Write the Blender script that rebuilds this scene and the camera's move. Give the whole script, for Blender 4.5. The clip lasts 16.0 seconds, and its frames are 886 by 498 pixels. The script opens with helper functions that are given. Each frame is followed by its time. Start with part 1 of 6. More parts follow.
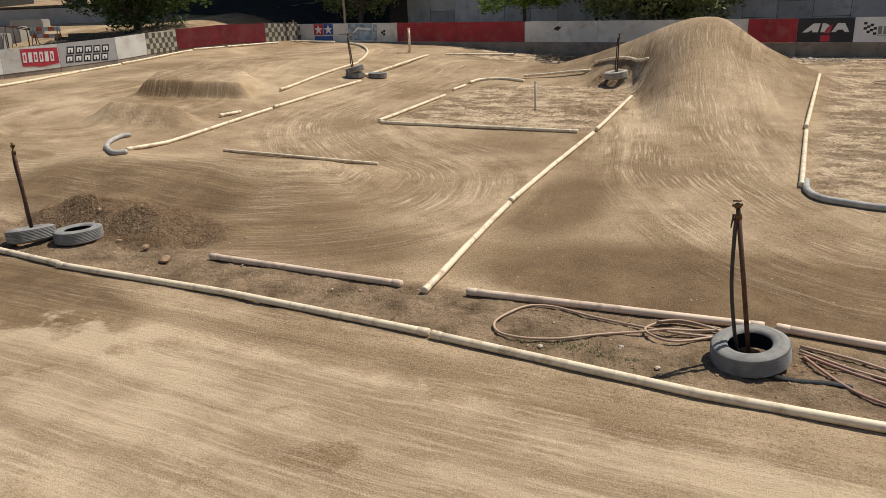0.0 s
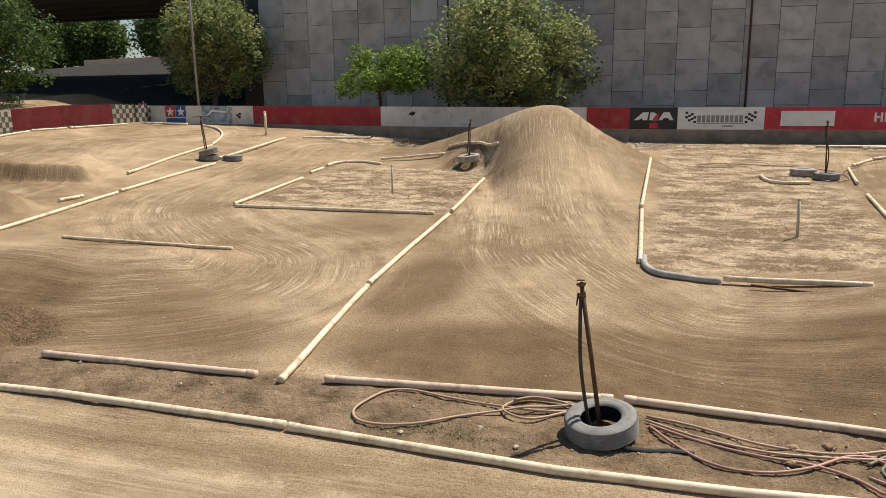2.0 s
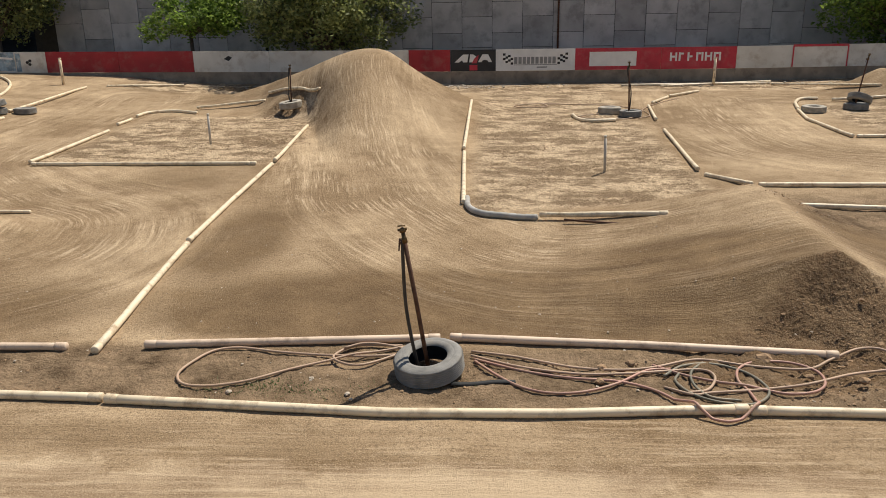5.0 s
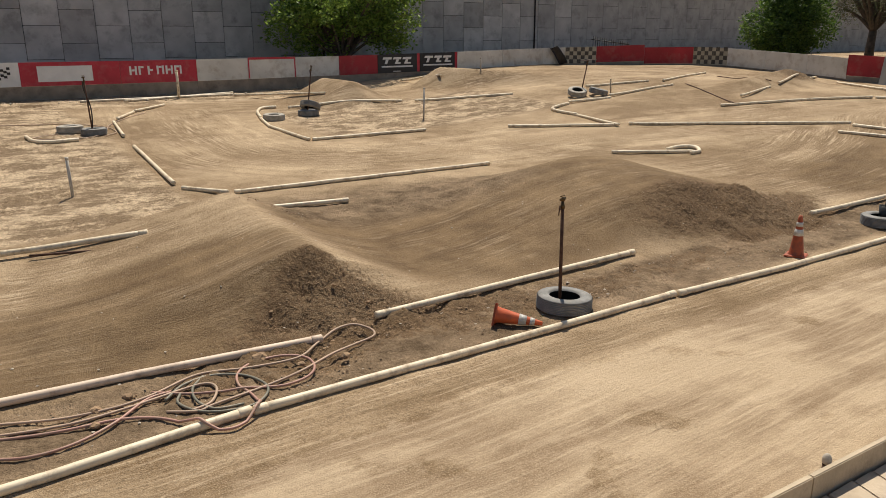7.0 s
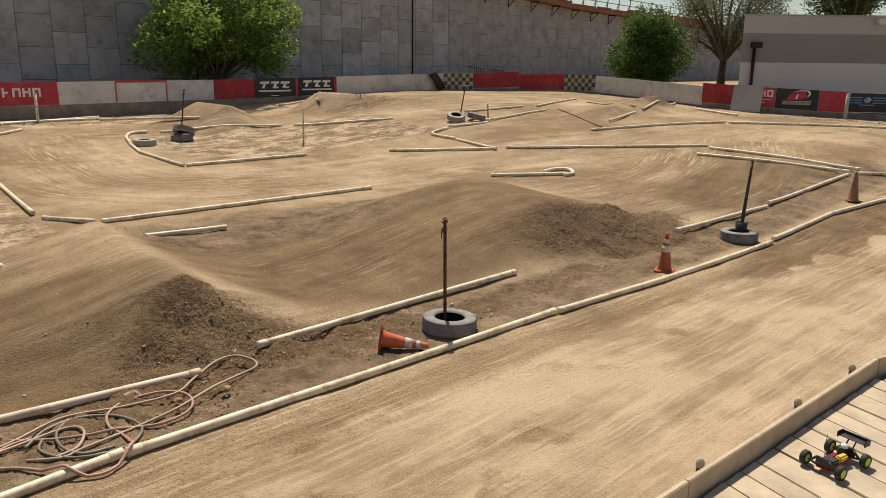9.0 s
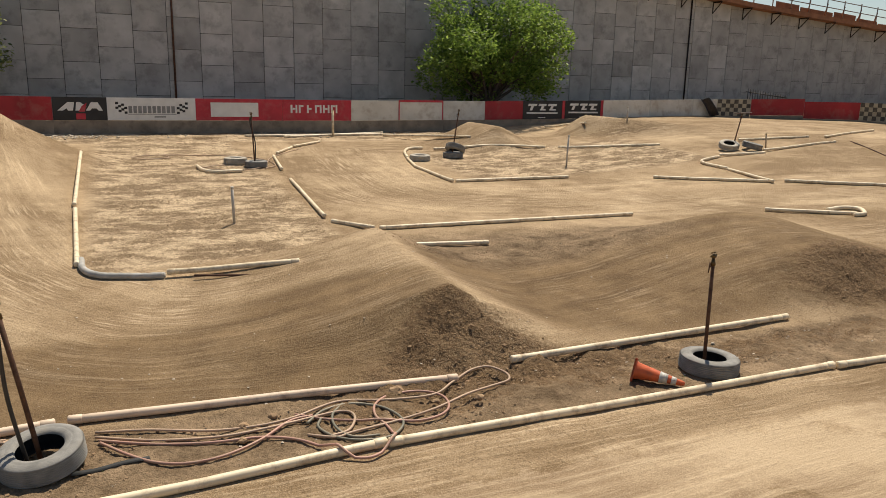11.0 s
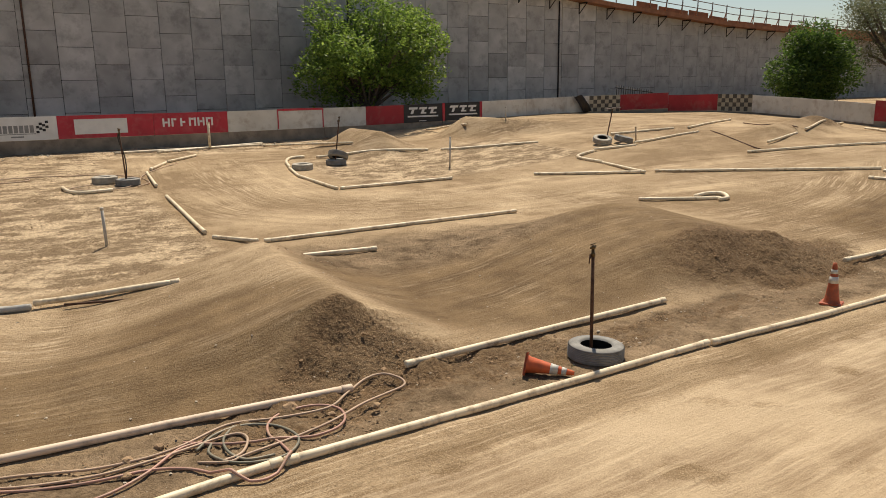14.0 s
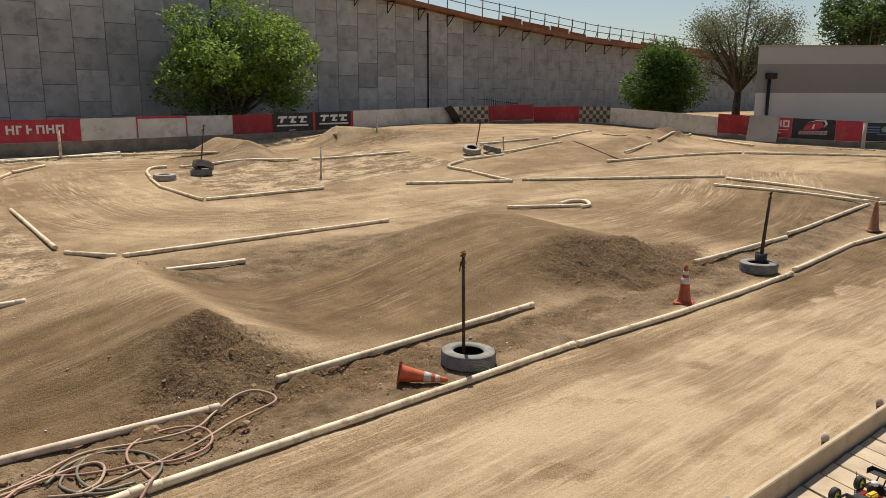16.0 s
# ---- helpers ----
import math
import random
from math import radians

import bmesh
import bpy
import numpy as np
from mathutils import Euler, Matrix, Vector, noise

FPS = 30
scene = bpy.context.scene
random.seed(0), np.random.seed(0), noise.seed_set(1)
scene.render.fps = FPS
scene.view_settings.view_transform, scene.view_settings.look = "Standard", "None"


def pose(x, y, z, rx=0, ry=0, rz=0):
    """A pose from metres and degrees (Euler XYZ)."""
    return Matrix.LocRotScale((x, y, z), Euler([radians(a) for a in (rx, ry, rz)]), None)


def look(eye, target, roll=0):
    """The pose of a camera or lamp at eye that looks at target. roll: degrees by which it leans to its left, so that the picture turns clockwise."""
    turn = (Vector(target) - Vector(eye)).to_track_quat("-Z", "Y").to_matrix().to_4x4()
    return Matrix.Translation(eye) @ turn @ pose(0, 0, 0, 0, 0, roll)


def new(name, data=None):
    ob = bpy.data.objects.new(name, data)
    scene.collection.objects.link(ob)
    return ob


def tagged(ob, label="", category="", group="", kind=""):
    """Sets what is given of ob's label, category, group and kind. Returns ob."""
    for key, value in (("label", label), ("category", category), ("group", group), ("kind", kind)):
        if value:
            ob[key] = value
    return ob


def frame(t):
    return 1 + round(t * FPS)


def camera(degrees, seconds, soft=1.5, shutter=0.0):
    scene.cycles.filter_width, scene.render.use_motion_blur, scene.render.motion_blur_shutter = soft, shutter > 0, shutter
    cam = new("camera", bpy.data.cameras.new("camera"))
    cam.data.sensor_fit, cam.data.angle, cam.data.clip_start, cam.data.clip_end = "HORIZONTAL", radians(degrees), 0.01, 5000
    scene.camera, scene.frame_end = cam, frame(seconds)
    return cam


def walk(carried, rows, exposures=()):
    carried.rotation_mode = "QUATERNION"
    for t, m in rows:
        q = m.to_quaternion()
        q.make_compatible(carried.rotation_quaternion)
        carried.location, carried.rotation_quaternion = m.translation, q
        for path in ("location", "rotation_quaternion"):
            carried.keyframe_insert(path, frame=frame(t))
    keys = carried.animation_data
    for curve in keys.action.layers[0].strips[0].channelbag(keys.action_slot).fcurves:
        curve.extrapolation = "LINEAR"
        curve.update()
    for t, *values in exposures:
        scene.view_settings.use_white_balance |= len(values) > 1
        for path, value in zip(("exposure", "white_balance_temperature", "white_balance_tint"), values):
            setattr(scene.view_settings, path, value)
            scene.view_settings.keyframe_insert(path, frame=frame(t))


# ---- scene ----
cam = camera(61.2, 16.0, 0.6)
PATH = [
    (0, (-0.209, -0.094, 3.101), (-1.0984, 1.5892, 2.4883), -1.84),
    (0.5, (-0.214, -0.108, 3.11), (-1.1301, 1.5779, 2.5452), -1.27),
    (1, (-0.204, -0.099, 3.125), (-1.0630, 1.6350, 2.6222), -0.95),
    (1.5, (-0.182, -0.053, 3.135), (-0.8960, 1.7579, 2.6742), -0.87),
    (2, (-0.148, -0.049, 3.151), (-0.7179, 1.8220, 2.7337), -0.74),
    (2.5, (-0.129, -0.023, 3.148), (-0.5548, 1.8951, 2.7720), -0.86),
    (3, (-0.106, -0.023, 3.149), (-0.4117, 1.9210, 2.7887), -0.96),
    (5.5, (-0.015, -0.02, 3.193), (-0.0173, 1.8885, 2.5975), -0.51),
    (6, (0.005, -0.003, 3.208), (0.3122, 1.8815, 2.6138), -0.57),
    (6.5, (0.071, -0.02, 3.213), (0.7278, 1.7755, 2.6242), -0.55),
    (7, (0.175, 0.003, 3.18), (1.2607, 1.5912, 2.6341), -0.17),
    (7.5, (0.208, 0.024, 3.167), (1.5224, 1.4415, 2.6561), 0.27),
    (8, (0.211, 0.016, 3.165), (1.5840, 1.3788, 2.6578), 0.31),
    (10.5, (0.103, 0.03, 3.188), (1.1056, 1.7051, 2.7546), 1.20),
    (11, (0.051, 0.028, 3.196), (0.8449, 1.8110, 2.7589), 1.29),
    (11.5, (0.035, 0.049, 3.188), (0.7029, 1.8800, 2.7387), 1.51),
    (12, (0.036, 0.055, 3.196), (0.6666, 1.8981, 2.7449), 1.20),
    (12.5, (0.04, 0.053, 3.194), (0.6808, 1.8950, 2.7506), 0.71),
    (13, (0.057, 0.05, 3.194), (0.7766, 1.8641, 2.7546), 0.12),
    (13.5, (0.082, 0.04, 3.197), (0.9665, 1.7802, 2.7635), -0.29),
    (14, (0.123, 0.042, 3.2), (1.1726, 1.6912, 2.7759), -0.77),
    (14.5, (0.14, 0.03, 3.206), (1.2556, 1.6353, 2.7820), -1.05),
    (15, (0.144, 0.014, 3.205), (1.3285, 1.5693, 2.7807), -0.76),
    (15.5, (0.161, 0.031, 3.204), (1.4305, 1.5213, 2.7917), -0.09),
    (16, (0.172, 0.039, 3.194), (1.4896, 1.4903, 2.7927), 0.02),
]
walk(cam, [(t, look(eye, target, roll)) for t, eye, target, roll in PATH],
     exposures=[(0.0, -0.06, 6450, 8), (1.5, 0.12, 6500, 8), (3.0, 0.17, 6750, 8), (5.5, 0.0, 6650, 8), (7.5, 0.0, 6750, 8), (10.5, 0.08, 7100, 8), (12.0, 0.12, 6850, 8), (14.5, 0.08, 7200, 8), (16.0, 0.03, 6900, 8)])

# ---- light ----
SUN_AZIMUTH, SUN_HEIGHT = radians(37), radians(60)  # azimuth from +y towards +x
world = bpy.data.worlds.new("world")
scene.world = world
world.use_nodes = True
wn = world.node_tree.nodes
sky = wn.new("ShaderNodeTexSky")
sky.sky_type = "NISHITA"
sky.sun_disc = False
sky.sun_elevation, sky.sun_rotation = SUN_HEIGHT, SUN_AZIMUTH
sky.air_density, sky.dust_density, sky.ozone_density = 1.0, 0.9, 1.6
wn["Background"].inputs["Strength"].default_value = 0.083
world.node_tree.links.new(sky.outputs[0], wn["Background"].inputs["Color"])
sun_data = bpy.data.lights.new("sun", "SUN")
sun_data.energy, sun_data.angle, sun_data.color = 5.0, radians(0.53), (1.0, 0.94, 0.84)
sun = new("sun", sun_data)
sun.matrix_world = look((60 * math.sin(SUN_AZIMUTH) * math.cos(SUN_HEIGHT), 60 * math.cos(SUN_AZIMUTH) * math.cos(SUN_HEIGHT), 60 * math.sin(SUN_HEIGHT)), (0, 0, 0))


# ---- materials ----
def rgb(r, g, b):
    return (r, g, b, 1.0)


def material(name, base, rough=0.7, metal=0.0, vary=0.25, scale=6.0, fine=60.0, bump=0.3, stain=None, depth=0.01, spec=0.4):
    """A surface with variation at two scales, stains and fine relief."""
    m = bpy.data.materials.new(name)
    m.use_nodes = True
    nt = m.node_tree
    n, l = nt.nodes, nt.links
    b = n["Principled BSDF"]
    b.inputs["Roughness"].default_value, b.inputs["Metallic"].default_value = rough, metal
    b.inputs["Specular IOR Level"].default_value = spec
    co = n.new("ShaderNodeTexCoord")
    oi = n.new("ShaderNodeObjectInfo")
    shift = n.new("ShaderNodeVectorMath")
    shift.operation = "MULTIPLY_ADD"
    l.new(oi.outputs["Random"], shift.inputs[0])
    shift.inputs[1].default_value = (37, 53, 71)
    l.new(co.outputs["Object"], shift.inputs[2])
    big, small = n.new("ShaderNodeTexNoise"), n.new("ShaderNodeTexNoise")
    for t, s, d in ((big, scale, 4), (small, fine, 3)):
        t.inputs["Scale"].default_value, t.inputs["Detail"].default_value = s, d
        l.new(shift.outputs[0], t.inputs["Vector"])
    r1 = n.new("ShaderNodeMapRange")
    l.new(big.outputs["Fac"], r1.inputs["Value"])
    r1.inputs["From Min"].default_value, r1.inputs["From Max"].default_value = 0.3, 0.7
    mix = n.new("ShaderNodeMix")
    mix.data_type = "RGBA"
    l.new(r1.outputs[0], mix.inputs["Factor"])
    mix.inputs["A"].default_value = rgb(*[c * (1 - vary) for c in base])
    mix.inputs["B"].default_value = rgb(*[min(1, c * (1 + vary * 0.6)) for c in base])
    last = mix.outputs["Result"]
    if stain:
        colour, amount, size = stain
        sn = n.new("ShaderNodeTexNoise")
        sn.inputs["Scale"].default_value, sn.inputs["Detail"].default_value, sn.inputs["Roughness"].default_value = size, 6, 0.65
        l.new(shift.outputs[0], sn.inputs["Vector"])
        sr = n.new("ShaderNodeMapRange")
        sr.inputs["From Min"].default_value, sr.inputs["From Max"].default_value, sr.inputs["To Max"].default_value = 0.5, 0.68, amount
        l.new(sn.outputs["Fac"], sr.inputs["Value"])
        m2 = n.new("ShaderNodeMix")
        m2.data_type = "RGBA"
        l.new(sr.outputs[0], m2.inputs["Factor"])
        l.new(last, m2.inputs["A"])
        m2.inputs["B"].default_value = rgb(*colour)
        last = m2.outputs["Result"]
    l.new(last, b.inputs["Base Color"])
    bp = n.new("ShaderNodeBump")
    bp.inputs["Strength"].default_value, bp.inputs["Distance"].default_value = bump, depth
    l.new(small.outputs["Fac"], bp.inputs["Height"])
    l.new(bp.outputs["Normal"], b.inputs["Normal"])
    return m


PVC = material("weathered_pvc", (0.82, 0.68, 0.48), 0.5, vary=0.12, scale=2.5, fine=40, bump=0.15, stain=((0.34, 0.22, 0.12), 0.75, 6.0))
PVC_PINK = material("sunburnt_pvc", (0.76, 0.58, 0.43), 0.55, vary=0.16, scale=2.5, fine=40, bump=0.15, stain=((0.28, 0.18, 0.12), 0.7, 5.0))
GREY_HOSE = material("grey_drain_hose", (0.42, 0.40, 0.37), 0.6, vary=0.3, scale=5, stain=((0.35, 0.28, 0.2), 0.6, 6.0))
RUBBER = material("dusty_rubber", (0.25, 0.237, 0.218), 0.8, vary=0.3, scale=8, fine=90, bump=0.4, stain=((0.27, 0.24, 0.2), 0.6, 7.0))
PALE_RUBBER = material("chalky_faded_rubber", (0.46, 0.41, 0.34), 0.85, vary=0.25, scale=8, fine=90, bump=0.4, stain=((0.3, 0.25, 0.19), 0.6, 7.0))
RUBBER_INNER = material("bare_rubber", (0.03, 0.03, 0.03), 0.75, vary=0.3)
RUST = material("rusty_iron", (0.12, 0.062, 0.04), 0.75, 0.3, vary=0.5, scale=14, fine=120, bump=0.5, stain=((0.16, 0.07, 0.035), 0.6, 20.0))
BRASS = material("tarnished_brass", (0.16, 0.10, 0.045), 0.45, 0.8, vary=0.4, scale=20)
RISER_HOSE = material("black_riser_hose", (0.045, 0.038, 0.033), 0.55, vary=0.4, scale=9)
RED_HOSE = material("faded_red_hose", (0.46, 0.25, 0.19), 0.5, vary=0.25, scale=1.5, stain=((0.34, 0.25, 0.17), 0.7, 3.0))
TAN_HOSE = material("dusty_tan_hose", (0.50, 0.34, 0.235), 0.55, vary=0.25, scale=1.5, stain=((0.36, 0.27, 0.18), 0.7, 3.0))
GREEN_HOSE = material("grey_green_hose", (0.19, 0.175, 0.13), 0.5, vary=0.25, scale=1.5, stain=((0.34, 0.27, 0.19), 0.7, 3.0))
ORANGE = material("faded_orange_plastic", (0.62, 0.12, 0.04), 0.5, vary=0.2, scale=8, stain=((0.32, 0.12, 0.06), 0.5, 9.0))
ORANGE_DIRTY = material("muddy_orange_plastic", (0.42, 0.09, 0.035), 0.6, vary=0.3, scale=8, stain=((0.16, 0.08, 0.05), 0.8, 7.0))
ORANGE_DULL = material("sun_bleached_orange_plastic", (0.34, 0.15, 0.075), 0.7, vary=0.3, scale=8, stain=((0.2, 0.11, 0.06), 0.7, 7.0))
BAND = material("dirty_reflective_band", (0.62, 0.58, 0.52), 0.4, vary=0.2, scale=15, stain=((0.4, 0.3, 0.2), 0.6, 14.0))
BLACK_PLASTIC = material("black_plastic", (0.03, 0.03, 0.03), 0.5, vary=0.3)
STAKE_MAT = material("weathered_stake", (0.58, 0.53, 0.46), 0.7, vary=0.25, scale=9, stain=((0.25, 0.2, 0.15), 0.6, 9.0))
RED_BOARD = material("red_painted_board", (0.34, 0.022, 0.03), 0.6, vary=0.25, scale=1.2, fine=30, bump=0.2, stain=((0.30, 0.12, 0.10), 0.5, 2.0))
WHITE_BOARD = material("scuffed_white_board", (0.62, 0.60, 0.55), 0.65, vary=0.15, scale=1.2, fine=30, bump=0.2, stain=((0.38, 0.32, 0.26), 0.7, 2.2))
BLACK_BANNER = material("black_vinyl_banner", (0.022, 0.022, 0.025), 0.5, vary=0.3, scale=2)
WHITE_VINYL = material("white_vinyl", (0.72, 0.71, 0.69), 0.5, vary=0.1, scale=3)
RED_VINYL = material("red_vinyl", (0.46, 0.03, 0.05), 0.5, vary=0.2, scale=2, stain=((0.42, 0.14, 0.13), 0.4, 3.0))
BLUE_VINYL = material("blue_vinyl", (0.03, 0.09, 0.30), 0.5, vary=0.2, scale=2)
PHOTO_VINYL = material("pale_blue_grey_vinyl", (0.24, 0.33, 0.40), 0.5, vary=0.6, scale=4, stain=((0.6, 0.62, 0.62), 0.8, 5.0))
PALE_BLUE_VINYL = material("pale_blue_print", (0.10, 0.22, 0.42), 0.5, vary=0.2)
SILVER_VINYL = material("silver_grey_vinyl", (0.40, 0.385, 0.38), 0.5, vary=0.15, scale=2, stain=((0.3, 0.25, 0.2), 0.5, 3.0))
DUSTY_BLACK = material("dusty_black_paint", (0.075, 0.068, 0.058), 0.7, vary=0.3, scale=4, stain=((0.2, 0.17, 0.13), 0.5, 5.0))
RED_DARK = material("dull_dark_red_board", (0.21, 0.018, 0.024), 0.6, vary=0.3, scale=1.0, fine=30, bump=0.2, stain=((0.22, 0.07, 0.06), 0.5, 1.6))
GREY_VINYL = material("grey_print", (0.25, 0.25, 0.25), 0.5, vary=0.2)
CURB = material("dirty_footing", (0.29, 0.235, 0.18), 0.9, vary=0.3, scale=2, fine=40, bump=0.4, stain=((0.12, 0.09, 0.07), 0.6, 2.5))
PANEL = material("precast_concrete", (0.44, 0.425, 0.405), 0.85, vary=0.2, scale=1.1, fine=18, bump=0.3, stain=((0.25, 0.24, 0.225), 0.75, 1.5))


def tone_by_object(m, low, high):
    """Each piece takes a slightly lighter or darker tone of its own."""
    n, l = m.node_tree.nodes, m.node_tree.links
    b = n["Principled BSDF"]
    src = b.inputs["Base Color"].links[0].from_socket
    oi = n.new("ShaderNodeObjectInfo")
    r = n.new("ShaderNodeMapRange")
    r.inputs["To Min"].default_value, r.inputs["To Max"].default_value = low, high
    l.new(oi.outputs["Random"], r.inputs["Value"])
    k = n.new("ShaderNodeVectorMath")
    k.operation = "SCALE"
    l.new(src, k.inputs[0])
    l.new(r.outputs[0], k.inputs["Scale"])
    l.new(k.outputs[0], b.inputs["Base Color"])


tone_by_object(PANEL, 0.84, 1.2)
CHECK_BOARD = material("dusty_checked_board", (0.40, 0.355, 0.27), 0.7, vary=0.2, scale=2, stain=((0.24, 0.2, 0.15), 0.6, 3.0))
# wall joints; its near-black also stands for shade on the overpass's underparts
JOINT_AND_SHADE = material("dark_joint_and_shade", (0.06, 0.058, 0.055), 0.95, vary=0.2)
CONCRETE = material("pale_concrete", (0.40, 0.37, 0.33), 0.85, vary=0.2, scale=0.7, stain=((0.28, 0.25, 0.22), 0.6, 0.8))
STEEL = material("dark_steel", (0.035, 0.03, 0.028), 0.6, 0.4, vary=0.4)
FORM = material("orange_formwork_timber", (0.30, 0.13, 0.065), 0.8, vary=0.3, scale=2)
GALVANISED = material("dull_galvanised_steel", (0.30, 0.28, 0.26), 0.55, 0.3, vary=0.2)
RAIL = material("rust_brown_rail", (0.20, 0.15, 0.13), 0.5, 0.4, vary=0.3)
WALL_WHITE = material("white_render", (0.60, 0.58, 0.54), 0.85, vary=0.06, scale=0.4, fine=30, bump=0.1)
WALL_GREY = material("grey_render", (0.27, 0.255, 0.235), 0.85, vary=0.06, scale=0.4, fine=30, bump=0.1)
WALL_LIGHT = material("light_grey_render", (0.43, 0.42, 0.40), 0.85, vary=0.06, scale=0.4, fine=30, bump=0.1)
PLANK = material("bleached_plank", (0.52, 0.41, 0.29), 0.8, vary=0.25, scale=3, fine=50, bump=0.3, stain=((0.34, 0.25, 0.17), 0.6, 4.0))
BOARD = material("yellowed_board", (0.55, 0.43, 0.29), 0.75, vary=0.25, scale=3, fine=50, bump=0.3, stain=((0.22, 0.16, 0.11), 0.6, 3.0))
BARK = material("bark", (0.11, 0.085, 0.065), 0.9, vary=0.4, scale=6, bump=0.6)
STONE = material("earth_clod", (0.34, 0.22, 0.128), 0.95, vary=0.4, scale=12, fine=90, bump=0.6)
PALE_STONE = material("pale_stone", (0.50, 0.42, 0.33), 0.9, vary=0.3, scale=12)
ASPHALT = material("asphalt", (0.055, 0.053, 0.05), 1.0, vary=0.25, scale=1.0, spec=0.03)


def leaf_material(name, base, tip):
    m = bpy.data.materials.new(name)
    m.use_nodes = True
    n, l = m.node_tree.nodes, m.node_tree.links
    b = n["Principled BSDF"]
    geo = n.new("ShaderNodeNewGeometry")
    mix = n.new("ShaderNodeMix")
    mix.data_type = "RGBA"
    l.new(geo.outputs["Random Per Island"], mix.inputs["Factor"])
    mix.inputs["A"].default_value, mix.inputs["B"].default_value = rgb(*base), rgb(*tip)
    l.new(mix.outputs["Result"], b.inputs["Base Color"])
    b.inputs["Roughness"].default_value = 0.55
    tr = n.new("ShaderNodeBsdfTranslucent")
    l.new(mix.outputs["Result"], tr.inputs["Color"])
    ms = n.new("ShaderNodeMixShader")
    ms.inputs[0].default_value = 0.55
    l.new(b.outputs[0], ms.inputs[1])
    l.new(tr.outputs[0], ms.inputs[2])
    l.new(ms.outputs[0], n["Material Output"].inputs["Surface"])
    return m


LEAF_OLIVE = leaf_material("olive_green_leaves", (0.10, 0.135, 0.045), (0.40, 0.43, 0.17))
LEAF_BRIGHT = leaf_material("bright_green_leaves", (0.075, 0.145, 0.022), (0.31, 0.42, 0.085))
LEAF_DARK = leaf_material("dark_green_leaves", (0.035, 0.07, 0.018), (0.14, 0.21, 0.055))
LEAF_DEEP = leaf_material("deep_green_leaves", (0.028, 0.065, 0.012), (0.14, 0.22, 0.04))
LEAF_DRY = leaf_material("sparse_grey_leaves", (0.085, 0.10, 0.045), (0.21, 0.215, 0.115))
GRASS = leaf_material("small_weeds", (0.06, 0.11, 0.03), (0.16, 0.19, 0.07))


def dirt_material():
    """Groomed clay: streaks along the lanes, pale dry dust, dark damp earth, loose clods."""
    m = bpy.data.materials.new("track_dirt")
    m.use_nodes = True
    n, l = m.node_tree.nodes, m.node_tree.links
    b = n["Principled BSDF"]
    b.inputs["Roughness"].default_value = 0.92
    b.inputs["Specular IOR Level"].default_value = 0.15

    def attr(name):
        a = n.new("ShaderNodeAttribute")
        a.attribute_name = name
        return a.outputs["Fac"]

    def noise_of(vector, scale, detail=4, rough=0.55):
        t = n.new("ShaderNodeTexNoise")
        t.inputs["Scale"].default_value, t.inputs["Detail"].default_value, t.inputs["Roughness"].default_value = scale, detail, rough
        l.new(vector, t.inputs["Vector"])
        return t.outputs["Fac"]

    def span(value, a, z, lo=0.0, hi=1.0):
        r = n.new("ShaderNodeMapRange")
        l.new(value, r.inputs["Value"])
        for key, v in (("From Min", a), ("From Max", z), ("To Min", lo), ("To Max", hi)):
            r.inputs[key].default_value = v
        return r.outputs[0]

    def maths(op, a, c):
        k = n.new("ShaderNodeMath")
        k.operation = op
        for i, v in enumerate((a, c)):
            if isinstance(v, (int, float)):
                k.inputs[i].default_value = v
            else:
                l.new(v, k.inputs[i])
        return k.outputs[0]

    def blend(fac, a, c):
        k = n.new("ShaderNodeMix")
        k.data_type = "RGBA"
        l.new(fac, k.inputs["Factor"])
        for key, v in (("A", a), ("B", c)):
            if isinstance(v, tuple):
                k.inputs[key].default_value = rgb(*v)
            else:
                l.new(v, k.inputs[key])
        return k.outputs["Result"]

    co = n.new("ShaderNodeTexCoord").outputs["Object"]
    big, mid, small, grit = noise_of(co, 0.35, 5), noise_of(co, 1.7, 6, 0.65), noise_of(co, 14, 4, 0.7), noise_of(co, 70, 3, 0.7)
    wob = maths("MULTIPLY", noise_of(co, 0.35, 2), 0.3)

    def lane_noise(ka, kc, detail):
        v = n.new("ShaderNodeCombineXYZ")
        l.new(maths("MULTIPLY", attr("along"), ka), v.inputs[0])
        l.new(maths("MULTIPLY", maths("ADD", attr("across"), wob), kc), v.inputs[1])
        return noise_of(v.outputs[0], 1.0, detail, 0.62)

    raced = attr("raced")

    def only_raced(value):
        return maths("ADD", maths("MULTIPLY", maths("SUBTRACT", value, 0.48), raced), 0.48)

    streak, hair = only_raced(lane_noise(0.2, 2.6, 6)), only_raced(lane_noise(0.9, 17.0, 5))
    gate = span(noise_of(co, 0.8, 4, 0.6), 0.42, 0.6)
    fleck = noise_of(co, 30, 5, 0.75)
    tone = maths("ADD", maths("MULTIPLY", big, 0.7), maths("ADD", maths("MULTIPLY", streak, 0.6), maths("MULTIPLY", mid, 0.4)))
    track = blend(span(tone, 0.74, 0.99), (0.215, 0.138, 0.073), (0.53, 0.385, 0.24))
    track = blend(maths("MULTIPLY", span(attr("groove"), 0.0, 0.6), span(streak, 0.35, 0.6, 0.1, 0.6)), track, (0.185, 0.112, 0.054))
    brown = blend(span(maths("ADD", maths("MULTIPLY", mid, 0.5), maths("MULTIPLY", streak, 0.5)), 0.4, 0.62), (0.115, 0.069, 0.033), (0.225, 0.143, 0.072))
    track = blend(span(maths("ADD", attr("damp"), span(mid, 0.3, 0.7, -0.25, 0.25)), 0.3, 0.8, 0.0, 0.9), track, brown)
